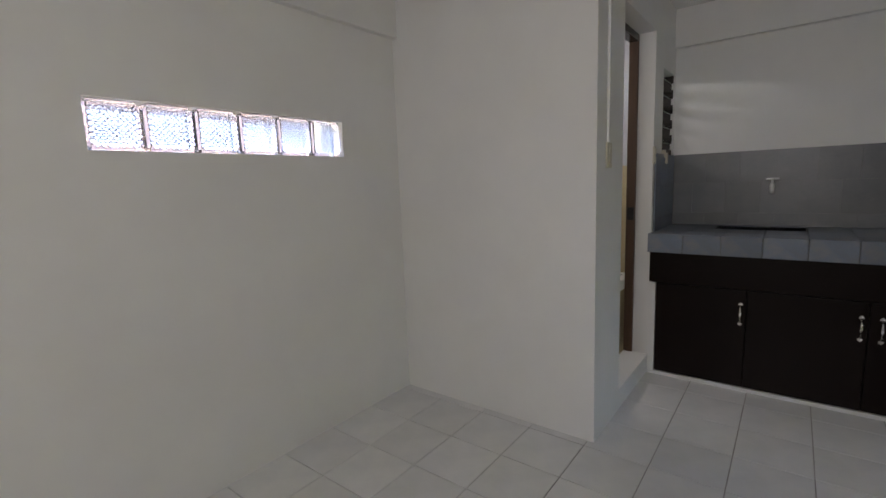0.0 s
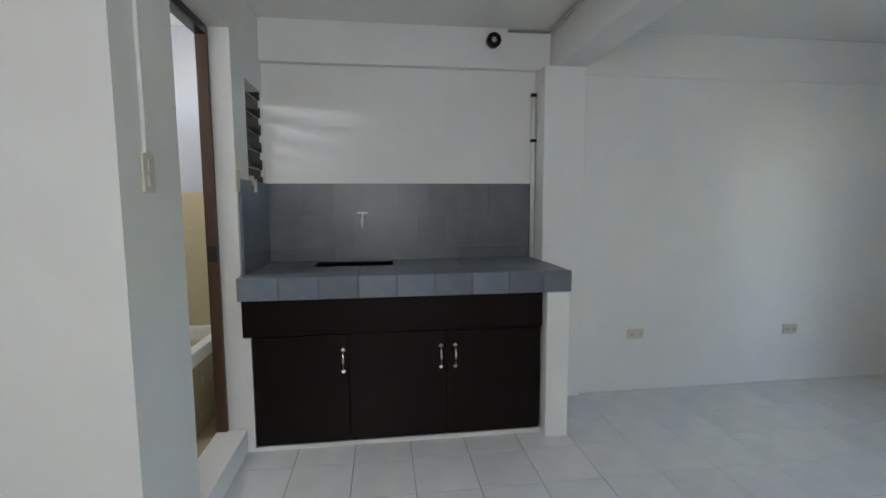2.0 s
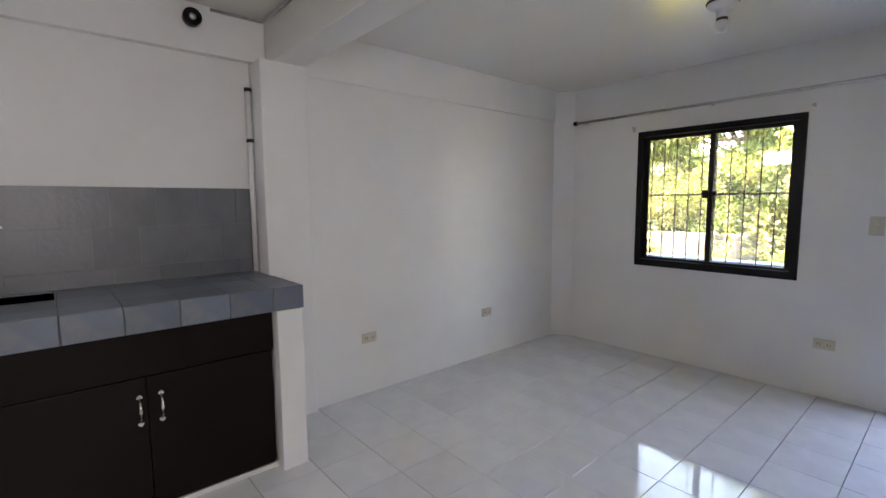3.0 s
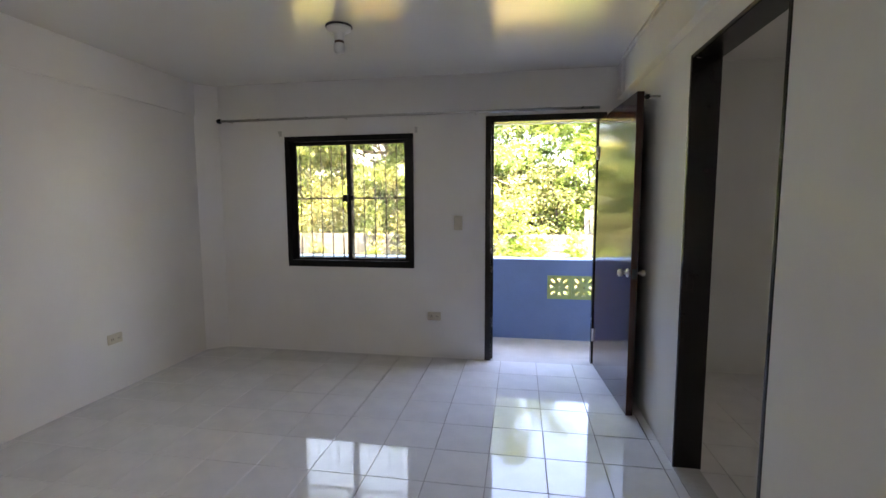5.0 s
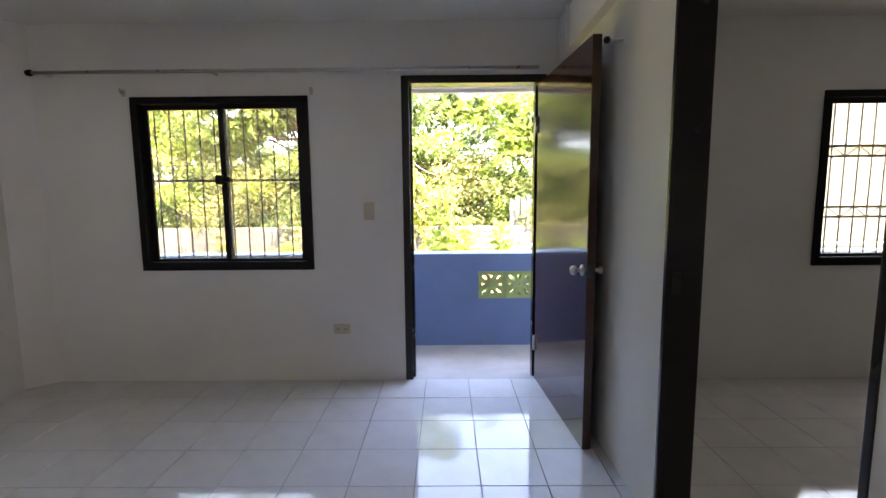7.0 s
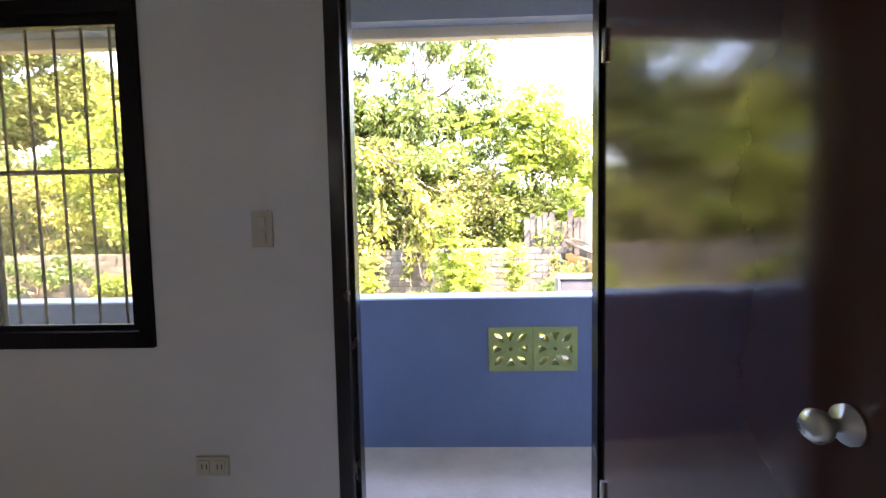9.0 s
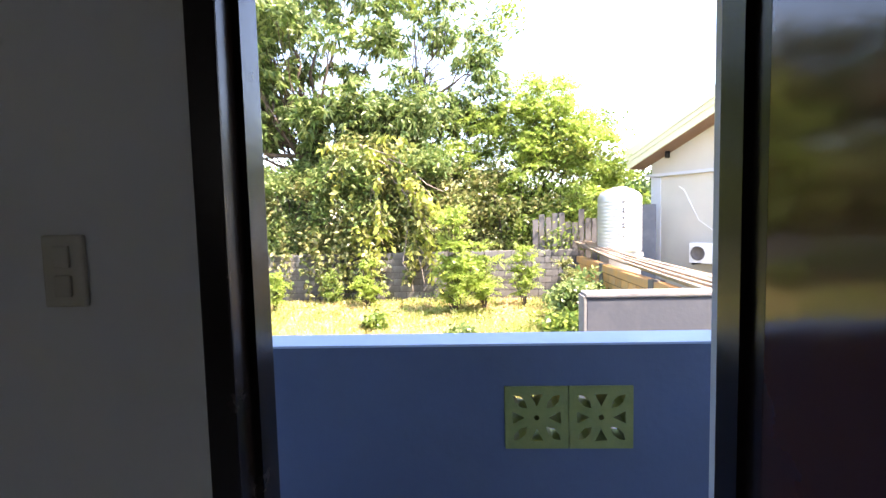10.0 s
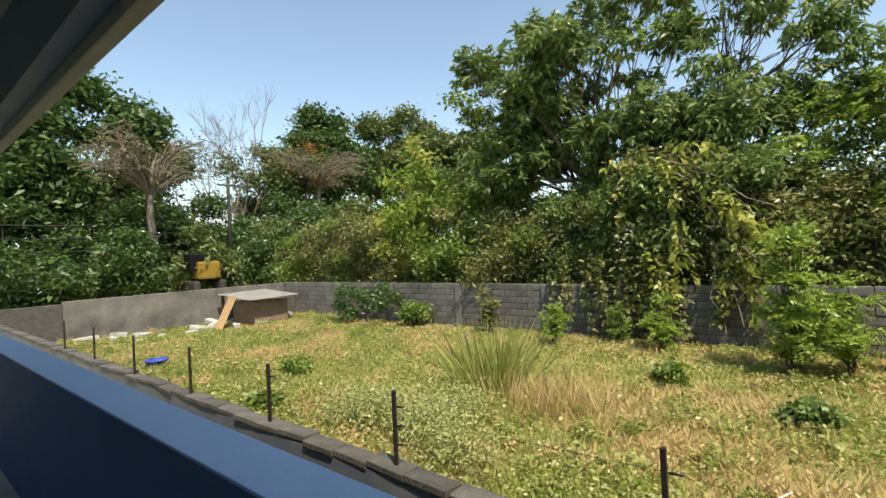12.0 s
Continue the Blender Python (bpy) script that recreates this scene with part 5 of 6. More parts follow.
def meadow():
    g = thing("grass", (-4, 8, GZ), "patchy green and straw-dry grass and weeds in the vacant lot", "grass", "", "stuff")
    pts, rng = in_lot(150000, 31)
    dry = np.array([noise.noise(Vector((p[0] * 0.28, p[1] * 0.45, 21))) + 0.5 * noise.noise(Vector((p[0] * 1.1, p[1] * 1.1, 5))) + 0.3 * math.exp(-((p[0] - 1.2) / 2.2) ** 2 - ((p[1] - 7.8) / 2.2) ** 2) for p in pts]) + 0.06
    up = rng.normal(size=pts.shape) * np.array((0.5, 0.5, 0.15)) + np.array((0, 0, 0.8))
    k = rng.normal(size=len(pts)) * 0.15
    a, b = dry + k < 0.22, dry + k >= 0.22
    for nm, sel, m, sz in (("green_blades", a, L_GRASS, 0.15), ("dry_blades", b, L_DRY, 0.17)):
        tagged(leaves(nm, pts[sel], sz, m, g, 3, dirs=up[sel], aspect=0.09, var=0.6), kind="stuff")
    pts, rng = in_lot(170000, 33, near=1.9)
    m1 = np.array([noise.noise(Vector((p[0] * 0.5, p[1] * 0.6, 44))) for p in pts]) + rng.normal(size=len(pts)) * 0.12 > 0.02
    pts = pts[m1]
    pts[:, 2] += rng.random(len(pts)) * 0.16
    tagged(leaves("weed_leaves", pts, 0.07, L_GRASS, g, 4, droop=-0.2, aspect=0.6), kind="stuff")
    # pale flowering weeds near the low wall
    c = np.array([(-1.6, 5.2), (-2.2, 5.2), (-1.3, 5.9), (-1.0, 5.0), (-2.6, 5.0), (-0.4, 4.6)])
    rr = np.random.default_rng(8)
    q = c[rr.integers(0, len(c), 11000)] + rr.normal(size=(11000, 2)) * 0.26
    q = np.column_stack([q, GZ + 0.05 + rr.random(11000) * 0.5])
    pale = leaf_mat("pale_weed_heads", (0.36, 0.38, 0.17), (0.46, 0.46, 0.23), (0.23, 0.30, 0.08))
    tagged(leaves("pale_weeds", q, 0.05, pale, g, 6, droop=-0.4, aspect=0.5), kind="stuff")
    # low domes of weeds
    for nm, m, cnt, sd in (("weed_domes", L_GRASS, 420, 1), ("leafy_weed_domes", L_BRIGHT, 120, 2), ("straw_weed_domes", L_DRY, 150, 3)):
        c, rq = in_lot(cnt, 300 + sd, near=1.7)
        bl = [(tuple(p + np.array((0, 0, 0.05))), (s, s, s * 0.7)) for p, s in zip(c, 0.12 + 0.26 * rq.random(cnt))]
        tagged(leaves(nm, clumps(bl, 420, 12, 0.05, 310 + sd, shell=0.3), 0.055, m, g, 320 + sd, droop=-0.2, aspect=0.5), kind="stuff")
    # tall grass clump
    n = 460
    base = np.column_stack([rr.normal(-1.6, 0.24, n), rr.normal(7.4, 0.24, n), np.full(n, GZ)])
    up = np.column_stack([(base[:, 0] + 1.6) * 0.8 + rr.normal(0, 0.3, n), (base[:, 1] - 7.4) * 0.8 + rr.normal(0, 0.3, n), np.ones(n)])
    tagged(leaves("tall_blades", base, 1.15, L_GRASS, g, 7, dirs=up, aspect=0.018, var=0.4), kind="stuff")
    base2 = np.column_stack([rr.normal(-0.3, 0.5, n), rr.normal(7.0, 0.35, n), np.full(n, GZ)])
    tagged(leaves("tall_dry_blades", base2, 0.6, L_DRY, g, 8, dirs=up * np.array((1, 1, 1)), aspect=0.025, var=0.4), kind="stuff")
    # broad-leaved weeds along the low wall
    bl = [((x, y, GZ + 0.12), (w, w, h)) for x, y, w, h in ((1.0, 3.5, 0.28, 0.3), (0.4, 3.3, 0.22, 0.2), (1.5, 3.3, 0.25, 0.22), (2.75, 3.9, 0.14, 0.42), (-2.6, 3.9, 0.3, 0.2), (-4.4, 4.6, 0.3, 0.22),
                                                         (3.4, 4.3, 0.35, 0.16), (-0.9, 3.6, 0.22, 0.18), (4.0, 6.6, 0.4, 0.2), (-6.2, 6.4, 0.4, 0.2), (0.9, 9.6, 0.3, 0.3))]
    tagged(leaves("broad_weeds", clumps(bl, 700, 8, 0.05, 71, shell=0.3), 0.12, L_BRIGHT, g, 72, droop=-0.1, aspect=0.5), kind="stuff")
    # dead leaves along the walls
    n = 5000
    lit = np.column_stack([rr.uniform(-16.5, 6, n), 12.9 - np.abs(rr.normal(0, 0.7, n)), np.full(n, GZ + 0.04)])
    tagged(leaves("dead_leaves", lit, 0.12, L_DRY, g, 9, droop=0.0, aspect=0.5, flat=1.0), kind="stuff")


meadow()

# far trees and scenery to the left of the lot
for k, (nm, base, top, blobs, lm, sz, lab, bark) in enumerate([
        ("far_tree", (-40, 9, GZ), (-40, 9.5, 6), crown_blobs((-40, 10.0, 9.5), (4, 7.5, 6.0), 34, (1.2, 2.1), 81), L_DARK, 0.55, "large dark leafy tree beyond the lot", None),
        ("far_tree", (-42, 2, GZ), (-42, 2, 5), crown_blobs((-42, 1.0, 7.5), (3, 6.0, 5.5), 20, (1.2, 2.0), 82), L_DARK, 0.55, "large dark leafy tree beyond the lot", None),
        ("flame_tree", (-42, 29, GZ), (-42, 29, 6), crown_blobs((-42, 29, 10.0), (3, 6.0, 4.2), 20, (1.0, 1.7), 83), L_GREYG, 0.45, "olive tree with orange blossom beyond the lot", None),
        ("far_tree", (-46, 39, GZ), (-46, 39, 9), crown_blobs((-46, 39, 14.0), (4, 7.0, 6.5), 30, (1.3, 2.3), 84), L_DARK, 0.6, "large dark leafy tree beyond the lot", None),
        ("far_tree", (-44, 53, GZ), (-44, 53, 9), crown_blobs((-44, 53, 14.0), (5, 10.0, 8.5), 40, (1.5, 2.5), 85), L_GREYG, 0.6, "tall grey-green trees beyond the lot", None),
        ("far_tree", (-34, 52, GZ), (-34, 52, 8), crown_blobs((-33, 52, 11.0), (7, 6.0, 7.5), 30, (1.4, 2.3), 86), L_GREYG, 0.6, "tall grey-green trees beyond the lot", None)]):
    tree(nm, base, top, 0.35, blobs, lm, sz, 26, 18, 0.6, 90 + k, lab,
         extra=[(L_ORANGEF, crown_blobs((-41, 30, 12.5), (3, 5.0, 2.0), 8, (0.5, 0.9), 87), 0.25, 12)] if nm == "flame_tree" else ())
for k, (y, s) in enumerate([(-5, 4.2), (0, 3.6), (4.5, 3.4), (9, 2.6), (14, 2.8), (19, 2.4), (24, 3.2), (30, 3.0), (37, 3.4), (44, 3.4)]):
    sh = thing("shrub", (-30, y, GZ), "dense green thicket beyond the lot's far wall", "shrub")
    bm = bmesh.new()
    for q in range(5):
        limb(bm, (-30, y, GZ), (-30 + math.cos(q * 1.3) * 1.4, y + math.sin(q * 1.3) * 1.8, 1.5), 0.08, 0.02, 700 + k * 9 + q, 0.3)
    part("stem", bm, M_BARK, sh, "forked woody stem")
    leaves("foliage", clumps(crown_blobs((-29, y, 0.9), (2.0, 3.2, s), 12, (0.7, 1.2), 720 + k), 40, 18, 0.35, 730 + k), 0.33, (L_DARK, L_GREYG, L_DARK)[k % 3], sh, 740 + k)


for k, (y, z) in enumerate([(-4, 6.5), (1, 7.0), (5.5, 6.5), (10, 6.0), (14.5, 6.5), (19, 6.6), (24, 7.0), (29, 6.5), (35, 8.0)]):
    sh = thing("thicket", (-36, y, GZ), "tall dark green thicket under the far trees", "shrub")
    bm = bmesh.new()
    for q in range(5):
        limb(bm, (-36, y, GZ), (-36 + math.cos(q * 1.3) * 1.4, y + math.sin(q * 1.3) * 1.8, z - 2), 0.1, 0.03, 900 + k * 9 + q, 0.3)
    part("stem", bm, M_BARK, sh, "forked woody stem")
    leaves("foliage", clumps(crown_blobs((-36, y, (z + GZ) / 2), (1.6, 3.2, (z - GZ) / 2), 18, (0.8, 1.4), 920 + k), 40, 18, 0.35, 930 + k), 0.36, L_DARK, sh, 940 + k)

for k, (x, z, lm) in enumerate([(-30, 5.0, L_GREYG), (-25, 5.2, L_DARK), (-20, 5.5, L_GREYG), (-15, 5.0, L_DARK), (-10, 5.4, L_GREYG), (-5, 4.5, L_DARK), (-0.5, 4.2, L_DARK), (3.8, 3.8, L_GREYG), (9.5, 3.2, L_BRIGHT), (12.5, 3.4, L_DARK)]):
    sh = thing("thicket", (x, 21, GZ), "dense green thicket well behind the block wall", "shrub")
    bm = bmesh.new()
    for q in range(5):
        limb(bm, (x, 21, GZ), (x + math.cos(q * 1.3) * 2, 21 + math.sin(q * 1.3), z - 1.5), 0.1, 0.03, 800 + k * 9 + q, 0.4)
    part("stem", bm, M_BARK, sh, "forked woody stem")
    leaves("foliage", clumps(crown_blobs((x, 21, (z + GZ) / 2), (3.0, 1.5, (z - GZ) / 2), 16, (0.8, 1.3), 820 + k), 36, 18, 0.35, 830 + k), 0.3, lm, sh, 840 + k)


def bare_tree(x, y, h, seed):
    t = thing("bare_tree", (x, y, GZ), "leafless pale tree with fine spreading twigs", "tree")
    bm = bmesh.new()
    rng = random.Random(seed)

    def grow(p, d, L, r, lev):
        q = p + d * L
        tube(bm, [p, (p + q) / 2 + Vector((rng.uniform(-1, 1), rng.uniform(-1, 1), 0)) * L * 0.06, q], [r, r * 0.8, r * 0.6], 5, cap=False)
        if lev:
            for _ in range(3 if lev > 1 else 4):
                e = (d + Vector((rng.uniform(-1, 1), rng.uniform(-1, 1), rng.uniform(-0.3, 0.6))) * 0.75).normalized()
                grow(q, e, L * rng.uniform(0.6, 0.85), r * 0.55, lev - 1)
    grow(Vector((x, y, GZ)), Vector((0, 0, 1)), h * 0.34, 0.2, 5)
    part("trunk", bm, M_TWIG, t)


bare_tree(-38, 21.5, 15, 4)
bare_tree(-37, 17.5, 11, 9)
bare_tree(-39, 25, 10, 12)


def umbrella_tree(x, y, top, r, drop, seed, label, blossom=0):
    """A wide flat-topped tree: many thin boughs that arch outwards and droop."""
    t = thing("umbrella_tree", (x, y, GZ), label, "tree")
    rng = random.Random(seed)
    bm = bmesh.new()
    hub = Vector((x, y, top - drop * 1.25))
    limb(bm, (x, y, GZ), hub, 0.3, 0.2, seed, 0.3)
    tips = []
    for k in range(95):
        az, L = rng.uniform(0, 6.283), r * rng.uniform(0.55, 1.08)
        rise = drop * rng.uniform(0.35, 1.2)
        pts = []
        for i in range(8):
            f = i / 7
            w = Vector((math.cos(az + 0.3 * f * math.sin(k)), math.sin(az + 0.3 * f * math.sin(k)), 0)) * L * f
            pts.append(hub + w + Vector((0, 0, rise * (2.1 * f - 1.45 * f * f) + 0.12 * rng.uniform(-1, 1))))
        tube(bm, pts, [0.075 - 0.0085 * i for i in range(8)], 5, cap=False)
        for i in (3, 4, 5, 6, 7):
            e = pts[i] + Vector((rng.uniform(-1, 1), rng.uniform(-1, 1), rng.uniform(-0.6, 0.5))) * r * 0.17
            tube(bm, [pts[i], (pts[i] + e) / 2 + Vector((0, 0, 0.08)), e], [0.028, 0.022, 0.014], 4, cap=False)
            tips.append(e)
    part("trunk", bm, M_TWIG, t, "grey-brown trunk with arching boughs")
    rg = np.random.default_rng(seed)
    P = np.array([tuple(p) for p in tips])
    leaves("foliage", np.repeat(P, 4, 0) + rg.normal(size=(len(P) * 4, 3)) * 0.3, 0.22, L_GREYG, t, seed)
    if blossom:
        Q = P[rg.integers(0, len(P), blossom)]
        leaves("blossom", np.repeat(Q, 12, 0) + rg.normal(size=(len(Q) * 12, 3)) * 0.22, 0.18, L_ORANGEF, t, seed + 1)


umbrella_tree(-30, 11.9, 11.2, 4.3, 4.3, 17, "wide twiggy tree with drooping brown boughs beyond the lot", 8)
umbrella_tree(-38, 31.0, 14.0, 6.0, 4.2, 21, "wide twiggy flame tree with scattered orange blossom", 26)


def far_things():
    p = thing("utility_pole", (-30, 17.0, GZ), "dark wooden utility pole beyond the lot", "utility pole")
    part("pole", tube(bmesh.new(), [(-30, 17.0, GZ), (-30, 17.0, 7.6)], [0.16, 0.11], 10), M_IRON, p)
    part("crossarm", boxm(-30.05, -29.95, 16.2, 17.8, 6.9, 7.0), M_IRON, p)
    for k in range(5):
        w = thing("power_cable", (-30, 10, 3), "thin sagging overhead cable", "cable", "overhead cables")
        z = 4.6 - 0.75 * k
        pts = [(-30 + 0.3 * k, 17.0 - 26 * f, z - 1.2 * math.sin(math.pi * f) + 0.8 * f) for f in [i / 10 for i in range(11)]]
        part("cable", tube(bmesh.new(), pts, 0.025, 5), M_RUBBER, w)
    e = thing("excavator", (-36, 17.2, GZ), "yellow excavator parked beyond the far wall", "excavator")
    part("body", boxm(-37, -35, 16.4, 18.0, 0.6, 1.9, bevel=0.15), M_YELLOW, e)
    part("cab", boxm(-36.6, -35.4, 16.0, 17.0, 1.2, 2.5, bevel=0.1), M_BLACK, e)
    part("track", boxm(-37.3, -34.7, 15.9, 16.4, GZ - 0.02, 0.5, bevel=0.2), M_RUBBER, e)
    part("track", boxm(-37.3, -34.7, 17.8, 18.3, GZ - 0.02, 0.5, bevel=0.2), M_RUBBER, e)
    e.location = (-27.4, 13.9, GZ)
    e.scale = (0.85, 0.85, 0.85)
    s = thing("animal_shed", (-15.2, 10.6, GZ), "small mud-brown shed with a tin roof in the lot's corner", "shed")
    part("wall", boxm(-16.1, -14.4, 10.0, 11.5, GZ - 0.05, -0.35, bevel=0.02), M_MUD, s)
    bm = bmesh.new()
    for i in range(25):
        x = -16.7 + 2.7 * i / 24
        z = -0.05 - 0.18 * i / 24 + 0.02 * (i % 2)
        bm.verts.new((x, 9.6, z))
        bm.verts.new((x, 11.8, z + 0.05))
    bm.verts.ensure_lookup_table()
    for i in range(24):
        bm.faces.new((bm.verts[2 * i], bm.verts[2 * i + 2], bm.verts[2 * i + 3], bm.verts[2 * i + 1]))
    bmesh.ops.solidify(bm, geom=list(bm.faces), thickness=0.02)
    part("roof", bm, M_CONC, s, "pale weathered corrugated roof sheet")
    part("post", boxm(-16.5, -16.4, 9.7, 9.8, GZ - 0.05, -0.1), M_WOODJ, s)
    bm = bmesh.new()
    v = [bm.verts.new(c) for c in ((-15.6, 9.62, -0.05), (-15.0, 9.62, -0.1), (-14.1, 8.5, GZ), (-14.7, 8.5, GZ))]
    bm.faces.new(v)
    bmesh.ops.solidify(bm, geom=list(bm.faces), thickness=0.03)
    pl = thing("plywood_sheet", (-14.9, 9.0, GZ), "pale plywood sheet leaning on the shed roof", "plywood")
    part("sheet", bm, M_PLY, pl)
    b = thing("blue_basin", (-9.8, 4.85, GZ), "blue plastic basin lying in the grass", "basin")
    part("basin", lathe(bmesh.new(), [(0.16, 0.0), (0.19, 0.04), (0.24, 0.2), (0.265, 0.21), (0.265, 0.225), (0.23, 0.225), (0.16, 0.05), (0.001, 0.04)], (-9.8, 4.85, GZ + 0.02), 28), M_BUCKET, b)
    rng = random.Random(77)
    for k in range(26):
        y = rng.uniform(5.0, 12.0)
        x = -16.6 + rng.random() ** 2 * 2.2
        l = rng.uniform(0.2, 0.8)
        d = thing("rubble_piece", (x, y, GZ), "broken pale concrete and board scrap by the far wall", "rubble", "rubble along the wall")
        d.rotation_euler = (rng.uniform(-.2, .2), rng.uniform(-.2, .2), rng.uniform(0, 3))
        part("lump", boxm(-l / 2, l / 2, -l * 0.25, l * 0.25, -0.05, rng.uniform(0.05, 0.25), bevel=0.03), M_CONC, d, local=True)
    bg2 = thing("plastic_bag", (3.33, 5.1, GZ), "crumpled white plastic bag in the grass", "litter")
    bm = bmesh.new()
    bmesh.ops.create_icosphere(bm, subdivisions=3, radius=0.16)
    for v in bm.verts:
        v.co *= 1 + 0.35 * noise.noise(v.co * 14)
        v.co.z *= 0.55
    part("bag", bm, M_PLASTW, bg2, local=True)
    pi = thing("plastic_pipe", (2.4, 5.2, GZ), "thin white plastic pipe lying in the grass", "pipe")
    part("pipe", tube(bmesh.new(), [(2.1, 4.7, GZ + 0.1), (2.72, 5.8, GZ + 0.16)], 0.007, 8), M_PLASTW, pi)
    f = thing("dark_fence", (-19, 3.2, GZ), "low dark fence beyond the lot's corner", "fence")
    for k in range(6):
        part("rail", boxm(-32, -17.1, 2.9 + 0.0, 2.95, GZ + 0.2 + 0.18 * k, GZ + 0.28 + 0.18 * k), M_IRON, f)
    for x in (-31, -27, -23, -19):
        part("post", boxm(x, x + 0.1, 2.9, 3.0, GZ - 0.05, 0.05), M_IRON, f)
    for k in range(3):
        w = thing("fence_wire", (-2, 2.85, 0), "thin barbed wire strung between the stakes", "wire", "fence wires")
        z = 0.16 - 0.14 * k
        part("wire", tube(bmesh.new(), [(x, 2.85, z - (0.03 if i % 2 else 0)) for i, x in enumerate((-8.7, -7.75, -6.8, -5.85, -4.9, -3.96, -3.02, -2.1, -1.26, -0.4, 0.457, 1.4, 2.31, 3.1, 3.89))], 0.0014, 4), M_IRON, w)
    tf = thing("sheet_fence", (6.2, 14.2, GZ), "weathered upright sheet and pole fence behind the wall", "fence")
    rng = random.Random(3)
    for k in range(16):
        x = 5.1 + k * 0.2
        part("sheet", boxm(x, x + 0.17, 13.35 + 0.03 * (k % 2), 13.38 + 0.03 * (k % 2), GZ - 0.05, 1.25 + rng.uniform(-0.25, 0.25)), M_GI, tf)


far_things()
struct("road", boxm(-75, -19, -9, 1.5, GZ - 0.1, GZ + 0.01), M_ROAD, "pale road beyond the lot", "road")

# the lot's block walls


def block_wall(name, ax, a, u0, u1, z0, z1, t, label, posts=(), bw=0.4, bh=0.2):
    w = thing(name, ((u0 + u1) / 2, a, z0) if ax == 'y' else (a, (u0 + u1) / 2, z0), label, "wall", "", "structure")
    th = t - 0.03
    part("core", slab(ax, a + 0.015, a + 0.015 + th, u0, u1, z0, z1 - 0.006), M_MORTAR, w)
    g = 0.02
    hx, hy = ((bw - g) / 2, t / 2) if ax == 'y' else (t / 2, (bw - g) / 2)
    bmk = boxm(-hx, hx, -hy, hy, -(bh - g) / 2, (bh - g) / 2)
    me = mesh_of("block", bmk, M_DIRTC)
    rng = random.Random(5)
    n = 0
    rest = bmesh.new()
    rows = int(round((z1 - z0) / bh))
    for r in range(rows):
        u = u0 + (bw / 2 if r % 2 else 0) + bw / 2
        while u < u1 - bw / 2 + 0.01:
            z = z0 + (r + 0.5) * bh
            off = rng.uniform(-0.006, 0.006)
            p = (u, a + t / 2 + off, z) if ax == 'y' else (a + t / 2 + off, u, z)
            near = (-9 < u < 6.4) if ax == 'y' else True
            if near and n < 300 and r >= rows - 7:
                piece("block", me, w, p)
                n += 1
            else:
                box(rest, p[0] - hx, p[0] + hx, p[1] - hy, p[1] + hy, z - (bh - g) / 2, z + (bh - g) / 2)
            u += bw
    if len(rest.verts):
        tagged(part("blocks", rest, M_DIRTC, w), kind="stuff")
    else:
        rest.free()
    for p in posts:
        a0 = (p - 0.12, p + 0.12, a - 0.04, a + t + 0.03, z0, z1 + 0.03) if ax == 'y' else (a - 0.03, a + t + 0.04, p - 0.12, p + 0.12, z0, z1 + 0.03)
        part("post", boxm(*a0, bevel=0.015), M_DIRTC, w, "rough concrete post")
    return w


block_wall("lot_wall_back", 'y', 13.0, -17.0, 6.45, GZ - 0.1, 0.16, 0.15, "weathered grey hollow-block wall behind the vacant lot", posts=[-16, -13, -9.7, -6.45, -3.2, 0.05, 3.3])
# Darker stretch that carries on the lot's left wall.
struct("lot_wall_corner", boxm(-17.14, -17.0, 2.93, 4.54, GZ - 0.1, 0.12, bevel=0.02), M_CAPD, "dark wall in the lot's corner", "wall")
struct("lot_wall_left", boxm(-17.15, -17.0, 4.55, 13.0, GZ - 0.1, 0.2, bevel=0.02), M_DIRTC, "grey plastered wall at the lot's far side", "wall")
nw = thing("lot_wall_near", (-4, 2.85, GZ), "low dark weathered block wall with iron stakes beside the building", "wall", "", "structure")
part("core", boxm(-18, 3.89, 2.78, 2.92, GZ - 0.2, -0.335), M_GREYW, nw)
cm = mesh_of("cap_block", boxm(-0.198, 0.198, -0.085, 0.085, -0.027, 0.027, bevel=0.008), M_CAPD)
for i in range(53):
    piece("cap_block", cm, nw, (-17.6 + i * 0.4, 2.85 + 0.01 * math.sin(i * 2.3), -0.308 + 0.009 * math.sin(i * 1.7) + 0.006 * math.sin(i * 4.1)), (0.05 * math.sin(i * 3.1), 0.02 * math.sin(i * 1.3), 0.04 * math.sin(i * 5.7)))
stk = thing("fence_stake", (2.31, 2.85, -0.30), "black iron stake with wire ties on the low wall", "stake", "iron stakes on the low wall")
part("rod", boxm(2.296, 2.324, 2.836, 2.864, -0.34, 0.28, bevel=0.004), M_IRON, stk)
for z in (0.16, 0.02, -0.12):
    part("wire_tie", tube(bmesh.new(), [(2.33, 2.85, z), (2.40, 2.84, z + 0.01)], 0.007, 5), M_IRON, stk)
for x in (0.457, -1.26, -3.02, -4.9, -6.8, -8.7):
    copy_thing(stk, pose(x, 2.85, -0.30, 0, 0, random.uniform(-20, 20)))

